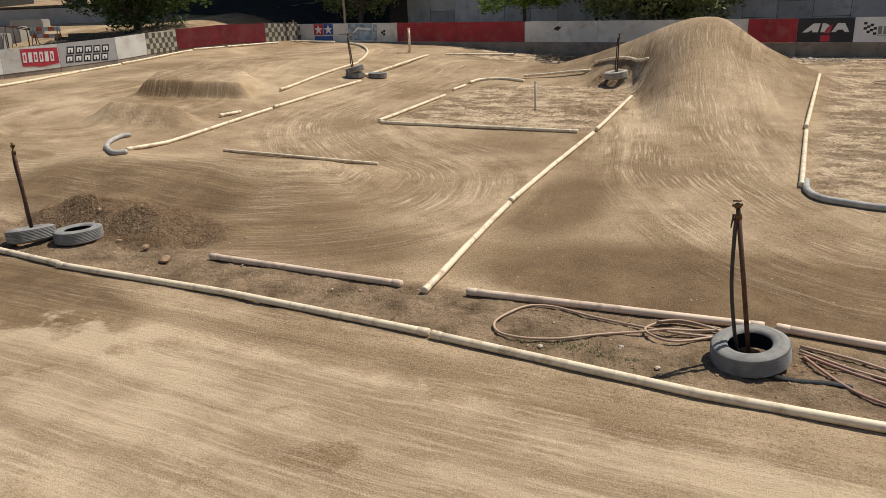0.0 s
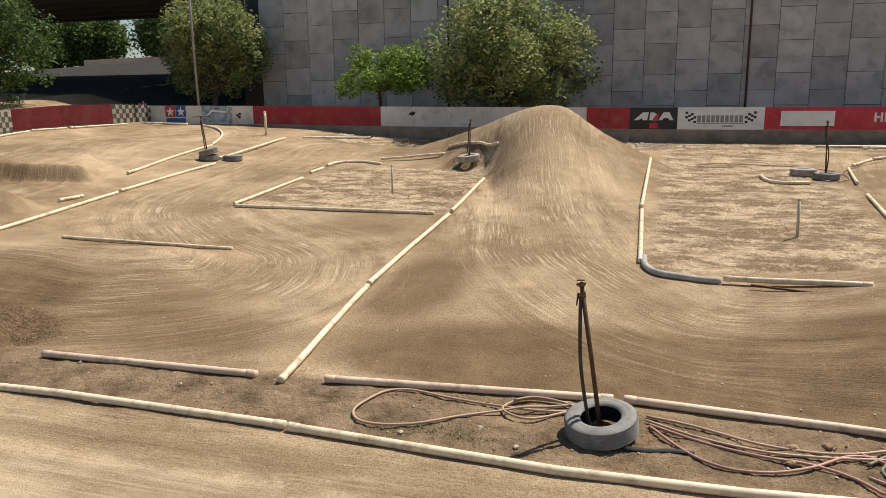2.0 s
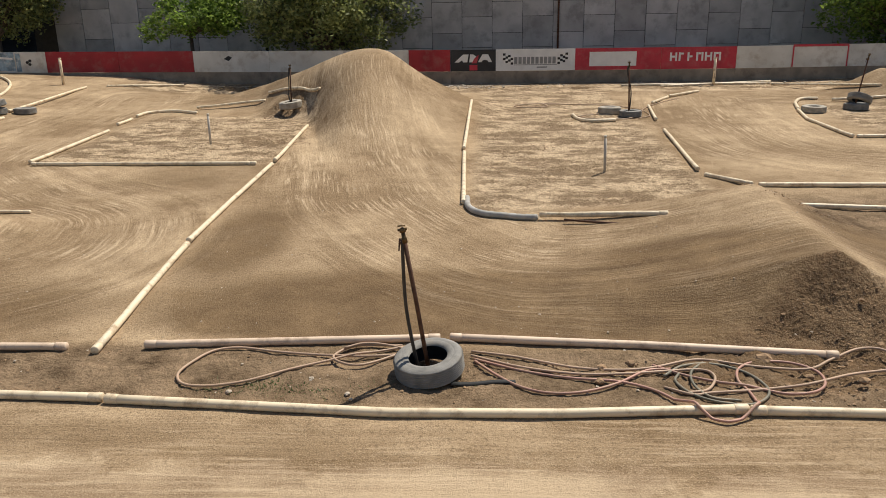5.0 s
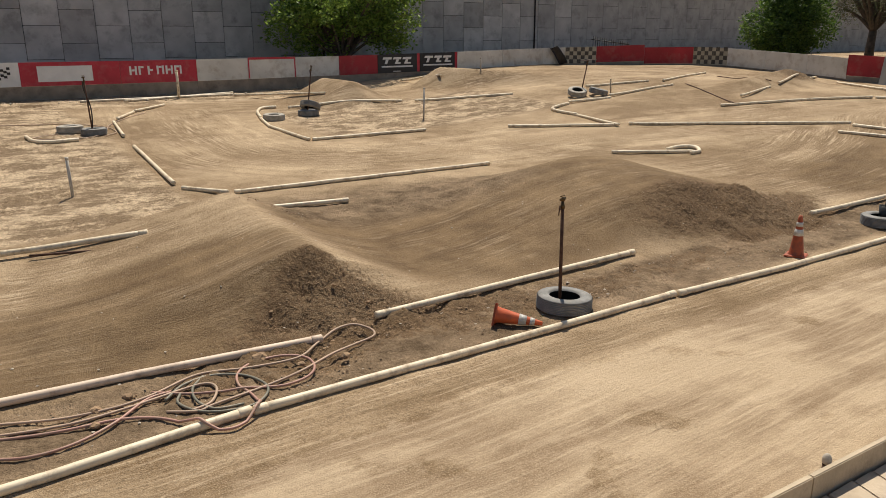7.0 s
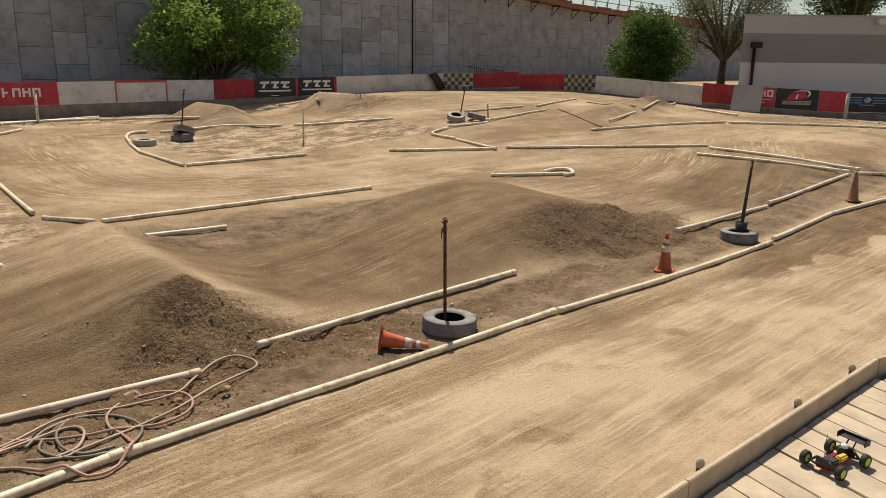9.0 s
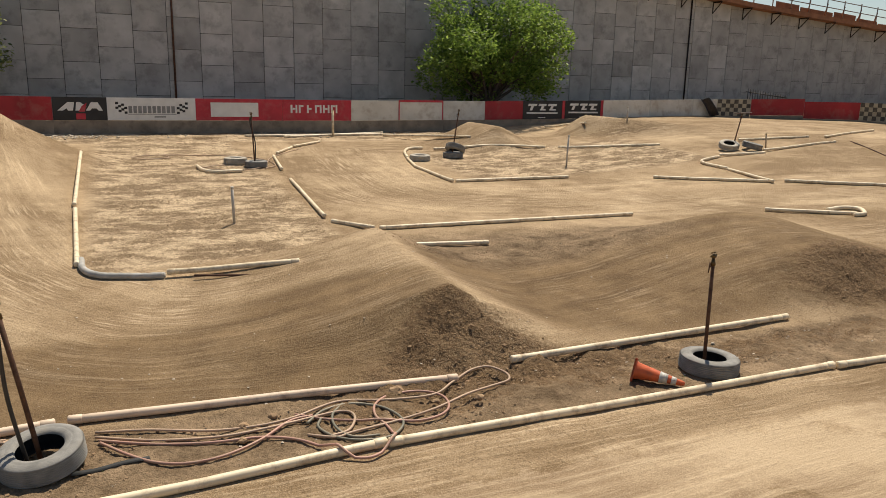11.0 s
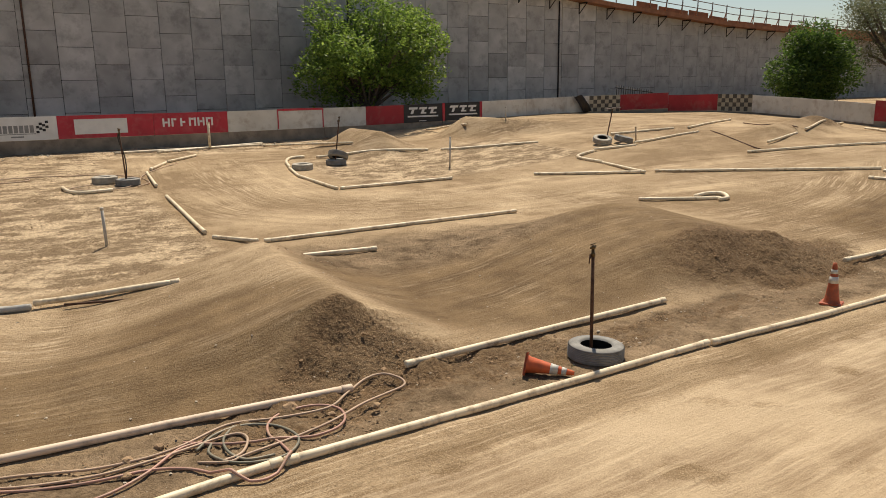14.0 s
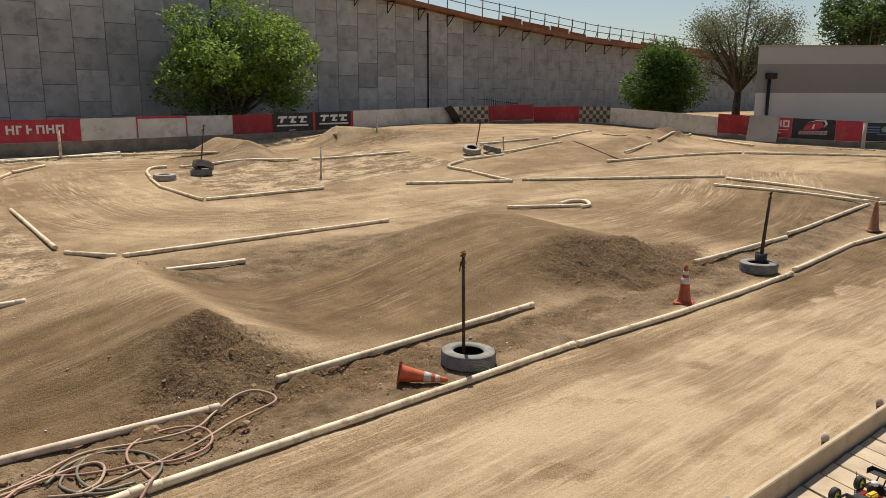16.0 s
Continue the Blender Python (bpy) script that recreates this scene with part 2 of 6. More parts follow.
    dull = span(attr("damp"), 0.1, 0.8, 1.0, 0.36)
    track = blend(maths("MULTIPLY", maths("MULTIPLY", span(hair, 0.49, 0.62, 0.0, 0.75), gate), dull), track, (0.66, 0.5, 0.335))
    flat = n.new("ShaderNodeVectorMath")
    flat.operation = "MULTIPLY"
    l.new(co, flat.inputs[0])
    flat.inputs[1].default_value = (0.7, 1.3, 1.0)
    dry = blend(span(noise_of(flat.outputs[0], 1.5, 7, 0.78), 0.45, 0.57), (0.205, 0.135, 0.077), (0.66, 0.495, 0.325))
    dry = blend(span(small, 0.52, 0.66, 0.0, 0.6), dry, (0.17, 0.118, 0.072))
    loose = blend(span(small, 0.35, 0.65), (0.1, 0.059, 0.03), (0.22, 0.136, 0.072))
    strip = blend(span(maths("ADD", maths("MULTIPLY", mid, 0.7), maths("MULTIPLY", noise_of(co, 4.0, 5, 0.7), 0.3)), 0.39, 0.6), (0.115, 0.074, 0.041), (0.335, 0.232, 0.143))
    c = blend(attr("dry"), track, dry)
    c = blend(attr("strip"), c, strip)
    c = blend(span(maths("ADD", attr("loose"), maths("ADD", span(small, 0.3, 0.7, -0.15, 0.15), span(noise_of(co, 4.5, 5, 0.7), 0.3, 0.7, -0.3, 0.3))), 0.35, 0.65), c, loose)
    sand = blend(span(maths("ADD", maths("MULTIPLY", big, 0.75), maths("ADD", maths("MULTIPLY", mid, 0.3), maths("MULTIPLY", streak, 0.8))), 0.84, 1.0), (0.325, 0.225, 0.138), (0.55, 0.41, 0.268))
    sand = blend(span(hair, 0.49, 0.64, 0.0, 0.5), sand, (0.63, 0.48, 0.325))
    c = blend(span(maths("ADD", attr("pale"), maths("ADD", span(noise_of(co, 5.0, 6, 0.75), 0.3, 0.7, -0.3, 0.3), span(small, 0.3, 0.7, -0.1, 0.1))), 0.3, 0.55, 0.0, 0.85), c, sand)
    c = blend(maths("MULTIPLY", maths("MULTIPLY", span(grit, 0.48, 0.66, 0.0, 0.5), dull), span(attr("strip"), 0.0, 1.0, 1.0, 0.3)), c, (0.60, 0.455, 0.30))
    c = blend(maths("MULTIPLY", span(fleck, 0.5, 0.62, 0.0, 0.5), span(attr("pale"), 0.0, 0.8, 1.0, 0.3)), c, (0.11, 0.07, 0.04))
    l.new(c, b.inputs["Base Color"])
    rough_ground = maths("MAXIMUM", attr("loose"), maths("MAXIMUM", maths("MULTIPLY", attr("strip"), 0.5), maths("MULTIPLY", attr("dry"), 0.5)))
    height = maths("ADD", maths("MULTIPLY", small, maths("ADD", maths("MULTIPLY", rough_ground, 1.5), 0.32)), maths("ADD", maths("MULTIPLY", grit, 0.32), maths("MULTIPLY", hair, 0.36)))
    bp = n.new("ShaderNodeBump")
    bp.inputs["Strength"].default_value, bp.inputs["Distance"].default_value = 1.0, 0.05
    l.new(height, bp.inputs["Height"])
    l.new(bp.outputs["Normal"], b.inputs["Normal"])
    return m


DIRT = dirt_material()


# ---- mesh helpers ----
def part(name, bm, mat, parent=None, label="", smooth=True):
    me = bpy.data.meshes.new(name)
    bm.to_mesh(me)
    bm.free()
    me.materials.append(mat)
    if smooth:
        me.shade_smooth()
    ob = new(name, me)
    if parent:
        ob.parent = parent
    return tagged(ob, label)


def thing(name, x, y, z, label, category, group="", rz=0.0):
    e = new(name)
    e.empty_display_size = 0.1
    e.matrix_basis = pose(x, y, z, 0, 0, rz)
    return tagged(e, label, category, group)


def box(bm, x0, y0, z0, x1, y1, z1, bevel=0.0):
    r = bmesh.ops.create_cube(bm, size=1.0, matrix=Matrix.LocRotScale(((x0 + x1) / 2, (y0 + y1) / 2, (z0 + z1) / 2), None, (x1 - x0, y1 - y0, z1 - z0)))
    if bevel:
        es = list({e for v in r["verts"] for e in v.link_edges})
        bmesh.ops.bevel(bm, geom=es, offset=bevel, segments=2, affect="EDGES")
    return bm


def tube(bm, points, radius, sides=12, caps=True, ripple=0.0):
    """A tube along a line of points; radius may be one number or one a point."""
    pts = [Vector(p) for p in points]
    radii = radius if isinstance(radius, (list, tuple)) else [radius] * len(pts)
    rings, up = [], Vector((0, 0, 1))
    for i, p in enumerate(pts):
        d = (pts[min(i + 1, len(pts) - 1)] - pts[max(i - 1, 0)]).normalized()
        u = Vector((0, 1, 0)) if abs(d.z) > 0.95 else up
        a = d.cross(u).normalized()
        c = a.cross(d)
        r = radii[i] * (1 + ripple * (i % 2))
        rings.append([bm.verts.new(p + r * (math.cos(2 * math.pi * k / sides) * a + math.sin(2 * math.pi * k / sides) * c)) for k in range(sides)])
    for r0, r1 in zip(rings, rings[1:]):
        for k in range(sides):
            bm.faces.new((r0[k], r0[(k + 1) % sides], r1[(k + 1) % sides], r1[k]))
    if caps:
        bm.faces.new(rings[0][::-1])
        bm.faces.new(rings[-1])
    bmesh.ops.recalc_face_normals(bm, faces=bm.faces[:])
    return bm


def lathe(bm, profile, sides=32, m=None):
    """Turns a closed or open profile of (radius, height) about z."""
    rings = [[bm.verts.new((r * math.cos(2 * math.pi * k / sides), r * math.sin(2 * math.pi * k / sides), z)) for k in range(sides)] for r, z in profile]
    for r0, r1 in zip(rings, rings[1:]):
        for k in range(sides):
            bm.faces.new((r0[k], r0[(k + 1) % sides], r1[(k + 1) % sides], r1[k]))
    bmesh.ops.recalc_face_normals(bm, faces=bm.faces[:])
    if m is not None:
        bmesh.ops.transform(bm, matrix=m, verts=bm.verts[:])
    return bm


def spline(points, steps=8):
    """A smooth line through points of any dimension."""
    p = [np.array(q, float) for q in points]
    p = [2 * p[0] - p[1]] + p + [2 * p[-1] - p[-2]]
    out = []
    for a, b, c, d in zip(p, p[1:], p[2:], p[3:]):
        for k in range(steps):
            t = k / steps
            out.append(0.5 * (2 * b + (c - a) * t + (2 * a - 5 * b + 4 * c - d) * t * t + (3 * b - a - 3 * c + d) * t ** 3))
    return out + [p[-2]]


# ---- ground ----

def smooth01(t):
    t = np.clip(t, 0.0, 1.0)
    return t * t * (3 - 2 * t)


def slope(t, sharp):
    """From 1 at the crest to 0 at the foot: sharp 0 is a soft swell, 1 a straight bank with a rounded crest."""
    t = np.clip(np.abs(t), 0, 1)
    bank = (1 - np.clip(np.sqrt(t * t + 0.004) - 0.063, 0, 1)) ** 1.5
    return (1 - sharp) * 0.5 * (1 + np.cos(np.pi * t)) + sharp * bank


def ridge(x, y, x1, y1, x2, y2, h1, h2, left, right, end1, end2, sharp=0.5, sharp_end=0.7):
    """A long heap between two points: heights h1, h2, foot widths on either side, and run-outs past its ends."""
    dx, dy = x2 - x1, y2 - y1
    n = math.hypot(dx, dy)
    along = ((x - x1) * dx + (y - y1) * dy) / n
    across = ((x - x1) * dy - (y - y1) * dx) / n
    side = np.where(across < 0, across / left, across / right)
    ends = np.where(along < 0, -along / end1, np.where(along > n, (along - n) / end2, 0.0))
    h = h1 + (h2 - h1) * np.clip(along / n, 0, 1)
    return h * slope(side, sharp) * slope(ends, sharp_end)


MOUND_X = [-10.6, -9.2, -7.8, -7.0, -6.2, -5.5, -4.8, -4.3, -3.8, -3.4, -3.0, -2.5, -2.0, -1.45, -0.8, -0.1, 0.5]
MOUND_H = [0.0, 0.2, 0.58, 0.86, 1.15, 1.42, 1.7, 1.84, 1.88, 1.84, 1.62, 1.24, 0.92, 0.65, 0.3, 0.07, 0.0]


def mound(x, y):
    """The big jump: a rounded cone with a long ramp towards the near lane and a bank running off to one side."""
    h = sum(np.interp(x + d, MOUND_X, MOUND_H) for d in (-0.18, 0.0, 0.18)) / 3
    crest = 23.6 + 0.75 * np.clip(-5.2 - x, 0, 2.4)
    ramp = 2.3 + 5.2 * smooth01((x + 5.6) / 2.1) * (1 - 0.45 * smooth01((x + 2.6) / 1.8))
    side = np.where(y < crest, (crest - y) / ramp, (y - crest) / 2.6)
    return h * slope(side, 0.25)


def table(x, y, x1, y1, x2, y2, deep, h, front, end):
    """A flat-topped jump: its near edge runs from one point to the other, with steep sides."""
    dx, dy = x2 - x1, y2 - y1
    n = math.hypot(dx, dy)
    along = ((x - x1) * dx + (y - y1) * dy) / n
    back = ((y - y1) * dx - (x - x1) * dy) / n
    return h * smooth01(1 + back / front) * smooth01((deep + 1.5 - back) / 1.5) * smooth01(1 + along / end) * smooth01(1 + (n - along) / end)


def ground(x, y):
    """The height of the track's dirt."""
    x, y = np.asarray(x, float), np.asarray(y, float)
    z = 0.045 * np.clip(y - 7.0, 0, 25)
    # the yard rises a little towards both ends
    z = z + 0.95 * smooth01((x - 11) / 15) * smooth01((y - 3) / 5) * (1 - 0.3 * smooth01((y - 24) / 6)) + 0.8 * smooth01((-11 - x) / 10) * smooth01((y - 5) / 6) * (1 - 0.6 * smooth01((y - 21) / 7) * smooth01((-12 - x) / 6) * smooth01((x + 32) / 6)) + (0.34 * smooth01((-5 - x) / 15) * smooth01((y - 23) / 6) + 0.3 * smooth01((-22.3 - x) / 2.4) * smooth01((y - 21) / 4) * smooth01((31 - y) / 2)) * smooth01((x + 36) / 8)
    # big jump in front of the board wall
    z = z + np.maximum(mound(x, y), 0)
    z = z + ridge(x, y, -6.6, 22.9, -5.9, 22.7, 0.2, 0.2, 1.2, 0.9, 0.9, 0.8, 0.3, 0.3)
    # near double jump with its loose end
    z = z + ridge(x, y, 3.75, 8.2, 3.95, 11.6, 0.65, 0.58, 3.6, 1.8, 1.0, 0.9, 0.95, 0.85)
    # second hump
    z = z + ridge(x, y, 11.0, 8.3, 11.3, 11.0, 0.62, 0.62, 4.6, 3.0, 1.5, 1.8, 0.35, 0.75)
    # banked turn on the near left, and the heap beside it
    z = z + ridge(x, y, -13.0, 9.9, -8.4, 10.4, 0.35, 0.42, 1.6, 2.6, 2.0, 2.4, 0.3, 0.3)
    z = z + ridge(x, y, -11.2, 7.7, -9.2, 7.5, 0.3, 0.26, 0.9, 0.7, 0.8, 0.9, 0.6, 0.6)
    # jumps along the far lane
    z = z + ridge(x, y, 12.9, 26.6, 13.2, 25.0, 0.75, 0.75, 2.0, 2.2, 1.2, 1.5, 0.6, 0.6)
    z = z + ridge(x, y, 18.0, 26.2, 21.2, 23.6, 0.72, 0.25, 1.3, 1.4, 1.5, 1.5, 0.75, 0.6)
    z = z + ridge(x, y, 24.4, 16.4, 28.5, 17.2, 0.35, 0.5, 1.6, 1.4, 1.5, 1.2, 0.5, 0.6)
    # table-top and a low bump on the far left lane
    z = z + np.maximum(table(x, y, -17.75, 15.45, -15.75, 16.85, 1.6, 0.42, 0.3, 0.5), 0)
    z = z + ridge(x, y, -16.3, 12.9, -14.9, 13.6, 0.42, 0.4, 0.9, 0.75, 0.7, 0.7, 0.85, 0.8)
    # the ground outside the fence on the left climbs towards the road
    z = z + smooth01((-25 - x) / 8) * (0.085 * np.clip(y - 32, 0, 60) + 0.8 * smooth01((y - 24) / 8))
    return z


LANES = [
    [(-60, 3.6), (-10, 3.8), (8, 3.9), (24, 3.4), (60, 2)],
    [(-4.2, 26), (-4.0, 22), (-2.6, 16), (-1.6, 12.5), (0.2, 9.9), (2.6, 9.4), (5, 9.7), (9, 10.2), (13, 9.4), (17, 9.0), (20, 9.8), (23, 11), (28, 10.6)],
    [(-12.5, 26), (-12, 21), (-11.5, 16), (-9.0, 13.2), (-6.8, 11.6), (-6.4, 9.6), (-8.4, 8.4), (-12, 8.6), (-18, 8)],
    [(6.8, 27), (6.2, 21), (6.6, 17), (9.5, 15.6), (14, 15.2), (18, 13.6), (22, 12.2), (26, 11.5)],
    [(8, 26.6), (14, 25.6), (20, 24), (27, 22)],
    [(-17, 12), (-18, 18), (-20.5, 24), (-19, 27)],
]


def lane_field(x, y):
    """For each point, the way along the nearest lane and the distance across it."""
    best, along, across = np.full(x.shape, 1e9), np.zeros(x.shape), np.zeros(x.shape)
    for lane_no, lane in enumerate(LANES):
        line = spline(lane, 6)
        s = 50.0 * lane_no
        for (x1, y1), (x2, y2) in zip(line, line[1:]):
            dx, dy = x2 - x1, y2 - y1
            n = math.hypot(dx, dy)
            t = np.clip(((x - x1) * dx + (y - y1) * dy) / (n * n), 0, 1)
            d = np.hypot(x - x1 - t * dx, y - y1 - t * dy)
            side = np.sign((x - x1) * dy - (y - y1) * dx)
            near = d < best
            best, along, across = np.where(near, d, best), np.where(near, s + t * n, along), np.where(near, d * side + 9 * lane_no, across)
            s += n
    return best, along, across


def inside(x, y, x1, y1, x2, y2, soft=0.3):
    return smooth01((x - x1) / soft + 0.5) * smooth01((x2 - x) / soft + 0.5) * smooth01((y - y1) / soft + 0.5) * smooth01((y2 - y) / soft + 0.5)


def rise(a, z, n):
    return list(np.linspace(a, z, n, endpoint=False))


def crumble(x, y, size, seed):
    """Uneven lumps about one size across, between -1 and 1."""
    table_ = np.random.RandomState(seed).uniform(-1, 1, (256, 256))
    u, v = x / size, y / size
    i, j = np.floor(u).astype(int), np.floor(v).astype(int)
    a, b = smooth01(u - i), smooth01(v - j)
    p = lambda di, dj: table_[(i + di) % 256, (j + dj) % 256]
    return (p(0, 0) * (1 - a) + p(1, 0) * a) * (1 - b) + (p(0, 1) * (1 - a) + p(1, 1) * a) * b


def build_ground():
    xs = rise(-600, -60, 12) + rise(-60, -28, 32) + rise(-28, -20, 60) + rise(-20, -14, 110) + rise(-14, -12, 26) + rise(-12, 16, 600) + rise(16, 36, 130) + rise(36, 60, 24) + list(np.linspace(60, 600, 12))
    ys = rise(-300, -4, 10) + rise(-4, 3.5, 40) + rise(3.5, 5.6, 30) + rise(5.6, 9.8, 110) + rise(9.8, 13, 60) + rise(13, 15, 20) + rise(15, 17.4, 56) + rise(17.4, 31, 125) + rise(31, 60, 30) + list(np.linspace(60, 900, 14))
    gx, gy = np.meshgrid(np.array(xs), np.array(ys))
    gz = ground(gx, gy)
    loose = loose_mask(gx, gy)
    best, along, across = lane_field(gx, gy)
    # small unevenness, stronger on loose earth
    rng = np.random.RandomState(4)
    lump = np.zeros(gx.shape)
    for k in range(60):
        w = rng.uniform(1.5, 9, 2) * rng.choice([-1, 1], 2)
        lump += np.sin(gx * w[0] + gy * w[1] + rng.uniform(0, 6.3)) / np.hypot(*w)
    near = (np.abs(gx) < 40) & (gy < 34) & (gy > -4)
    strip = strip_mask(gx, gy)
    damp = damp_mask(gx, gy)
    gz = gz + near * lump * (0.004 + 0.03 * loose + 0.005 * strip)
    coarse = 0.55 * crumble(gx, gy, 0.34, 11) + 0.5 * crumble(gx + 7.3, gy + 1.9, 0.15, 12) + 0.4 * crumble(gx, gy + 3.1, 0.08, 13)
    gz = gz + near * coarse * (0.0025 + 0.05 * np.clip(loose, 0, 1) + 0.007 * strip)
    speck = rng.rand(*gx.shape) - 0.5
    dry = dry_mask(gx, gy)
    patch = smooth01(0.5 + 3.0 * lump)
    gz = gz + near * speck * (0.003 + 0.016 * loose + 0.012 * strip + dry * (0.01 + 0.032 * patch))
    h, w = gx.shape
    verts = np.stack([gx, gy, gz], -1).reshape(-1, 3)
    i = np.arange(h * w).reshape(h, w)
    faces = np.stack([i[:-1, :-1], i[:-1, 1:], i[1:, 1:], i[1:, :-1]], -1).reshape(-1, 4)
    me = bpy.data.meshes.new("ground")
    me.from_pydata(verts.tolist(), [], faces.tolist())
    fields = {"loose": loose, "strip": strip, "dry": dry, "pale": smooth01((5.3 - gy) / 0.7) * 0.85 * (1 - 0.85 * smooth01(damp + 0.35 * lump)), "damp": damp, "groove": smooth01(1 - best / 1.2) * 0.6, "raced": smooth01((2.7 - best) / 1.1), "along": along, "across": across}
    for key, values in fields.items():
        a = me.attributes.new(key, "FLOAT", "POINT")
        a.data.foreach_set("value", np.ascontiguousarray(values, dtype=np.float32).ravel())
    me.materials.append(DIRT)
    me.shade_smooth()
    return tagged(new("ground", me), "groomed tan clay race track with jumps and loose dark earth", "ground", kind="structure")


def heap_face(x, y, x1, y1, x2, y2, left, right, end):
    """The raw end of a heap: a wedge that widens down from the crest's tip."""
    dx, dy = x2 - x1, y2 - y1
    n = math.hypot(dx, dy)
    down = -((x - x1) * dx + (y - y1) * dy) / n
    across = ((x - x1) * dy - (y - y1) * dx) / n
    wide = np.where(across < 0, -across / left, across / right)
    t = down / end
    return smooth01((t + 0.06) / 0.12) * smooth01((1.25 - t) / 0.5) * smooth01((0.12 + 0.95 * t - wide) / 0.6 + 0.5)


def loose_mask(x, y):
    """Freshly dumped dark earth at the ends of the heaps."""
    m = np.maximum(heap_face(x, y, 3.75, 8.22, 3.95, 11.6, 1.7, 2.0, 1.45), heap_face(x, y, 11.7, 8.6, 11.9, 11.0, 1.6, 2.0, 1.5))
    for cx, cy, rx, ry, s in ((11.8, 7.85, 2.6, 1.0, 1.2), (12.0, 7.0, 2.0, 0.5, 0.8), (4.3, 7.0, 2.3, 0.55, 0.8), (8.6, 6.7, 2.4, 0.4, 0.5), (-9.9, 7.55, 2.3, 0.9, 1.25), (-5.6, 18.6, 1.2, 1.5, 0.5), (-6.3, 22.6, 1.0, 0.8, 0.6), (-16.7, 15.7, 1.2, 0.5, 0.2), (-15.4, 12.8, 0.9, 0.5, 0.2), (-8.6, 28.6, 2.6, 0.8, 1.0), (3.2, 28.6, 0.5, 0.4, 1.0), (6.0, 6.6, 3.2, 0.45, 0.55), (2.6, 6.6, 1.6, 0.5, 0.55), (19.3, 24.6, 1.7, 0.9, 0.45), (28, 16.8, 1.0, 0.6, 0.8)):
        m = np.maximum(m, s * smooth01(1.6 - 1.3 * np.hypot((x - cx) / rx, (y - cy) / ry)))
    return m


def strip_mask(x, y):
    """The unraced strip between the two lines of pipes."""
    return np.maximum(inside(x, y, -30, 5.85, 22, 7.1, 0.25), inside(x, y, 4.2, 10.8, 10, 13, 1.2))


def damp_mask(x, y):
    """Watered, packed brown clay on the banks and in the near lane."""
    m = np.zeros(np.shape(x))
    for cx, cy, rx, ry, s in ((7.4, 9.3, 3.6, 2.2, 1.35), (10.8, 9.4, 3.0, 2.6, 1.3), (5.2, 10.4, 1.3, 1.8, 1.0), (-0.5, 8.3, 4.4, 1.3, 1.0), (2.4, 8.6, 2.0, 1.5, 1.0), (-3.8, 10.6, 1.0, 2.4, 0.8), (-11.0, 8.7, 3.6, 1.5, 1.0), (-6.8, 8.0, 2.8, 1.1, 0.75), (17.8, 7.9, 3.4, 1.7, 1.3), (14.5, 8.2, 1.6, 1.0, 0.6), (-6.5, 14.2, 1.8, 1.2, 0.5), (-3.4, 21.5, 1.2, 3.0, 0.4), (7, 17.4, 1.6, 1.2, 0.5), (-17.4, 15.3, 0.9, 0.4, 0.62), (-16.6, 15.85, 0.9, 0.4, 0.62), (-15.8, 16.4, 0.9, 0.4, 0.5), (-9.6, 4.9, 3.4, 1.0, 1.35), (15.5, 4.95, 5.5, 0.75, 1.15), (-4, 5.2, 4.4, 0.45, 0.5), (1, 5.35, 3, 0.3, 0.35), (8, 5.25, 7, 0.35, 0.5), (-8.5, 9.0, 2.4, 1.2, 0.6), (-1.6, 7.9, 3.0, 0.9, 1.1), (1.5, 7.8, 2.2, 0.8, 1.1)):
        m = np.maximum(m, s * smooth01(1.5 - 1.2 * np.hypot((x - cx) / rx, (y - cy) / ry)))
    return m


def dry_mask(x, y):
    """Dry, cracked infield."""
    m = inside(x, y, -0.4, 12.2, 3.9, 29.5, 0.5)
    m = np.maximum(m, inside(x, y, -10.3, 16.0, -5.0, 22.5, 0.6))
    m = np.maximum(m, inside(x, y, 9.4, 18.8, 18, 24, 0.6))
    m = np.maximum(m, inside(x, y, -14, 27.5, 16, 32, 0.6))
    return m


build_ground()


# ---- board fence round the yard ----
def banner_bar(parent, name, mat, x0, x1, z0, z1, y=-0.012):
    """A printed shape standing a few millimetres off a board."""
    bm = bmesh.new()
    box(bm, x0, y - 0.004, z0, x1, y, z1)
    return part(name, bm, mat, parent, smooth=False)


def slanted(parent, name, mat, corners, y=-0.013):
    """A flat printed shape given by its corners in the board's plane."""
    bm = bmesh.new()
    front = [bm.verts.new((x, y - 0.004, z)) for x, z in corners]
    back = [bm.verts.new((x, y, z)) for x, z in corners]
    bm.faces.new(front)
    k = len(corners)
    for i in range(k):
        bm.faces.new((front[i], back[i], back[(i + 1) % k], front[(i + 1) % k]))
    bmesh.ops.recalc_face_normals(bm, faces=bm.faces[:])
    return part(name, bm, mat, parent, smooth=False)


BOARD_H, FOOT_H = 0.82, 0.48


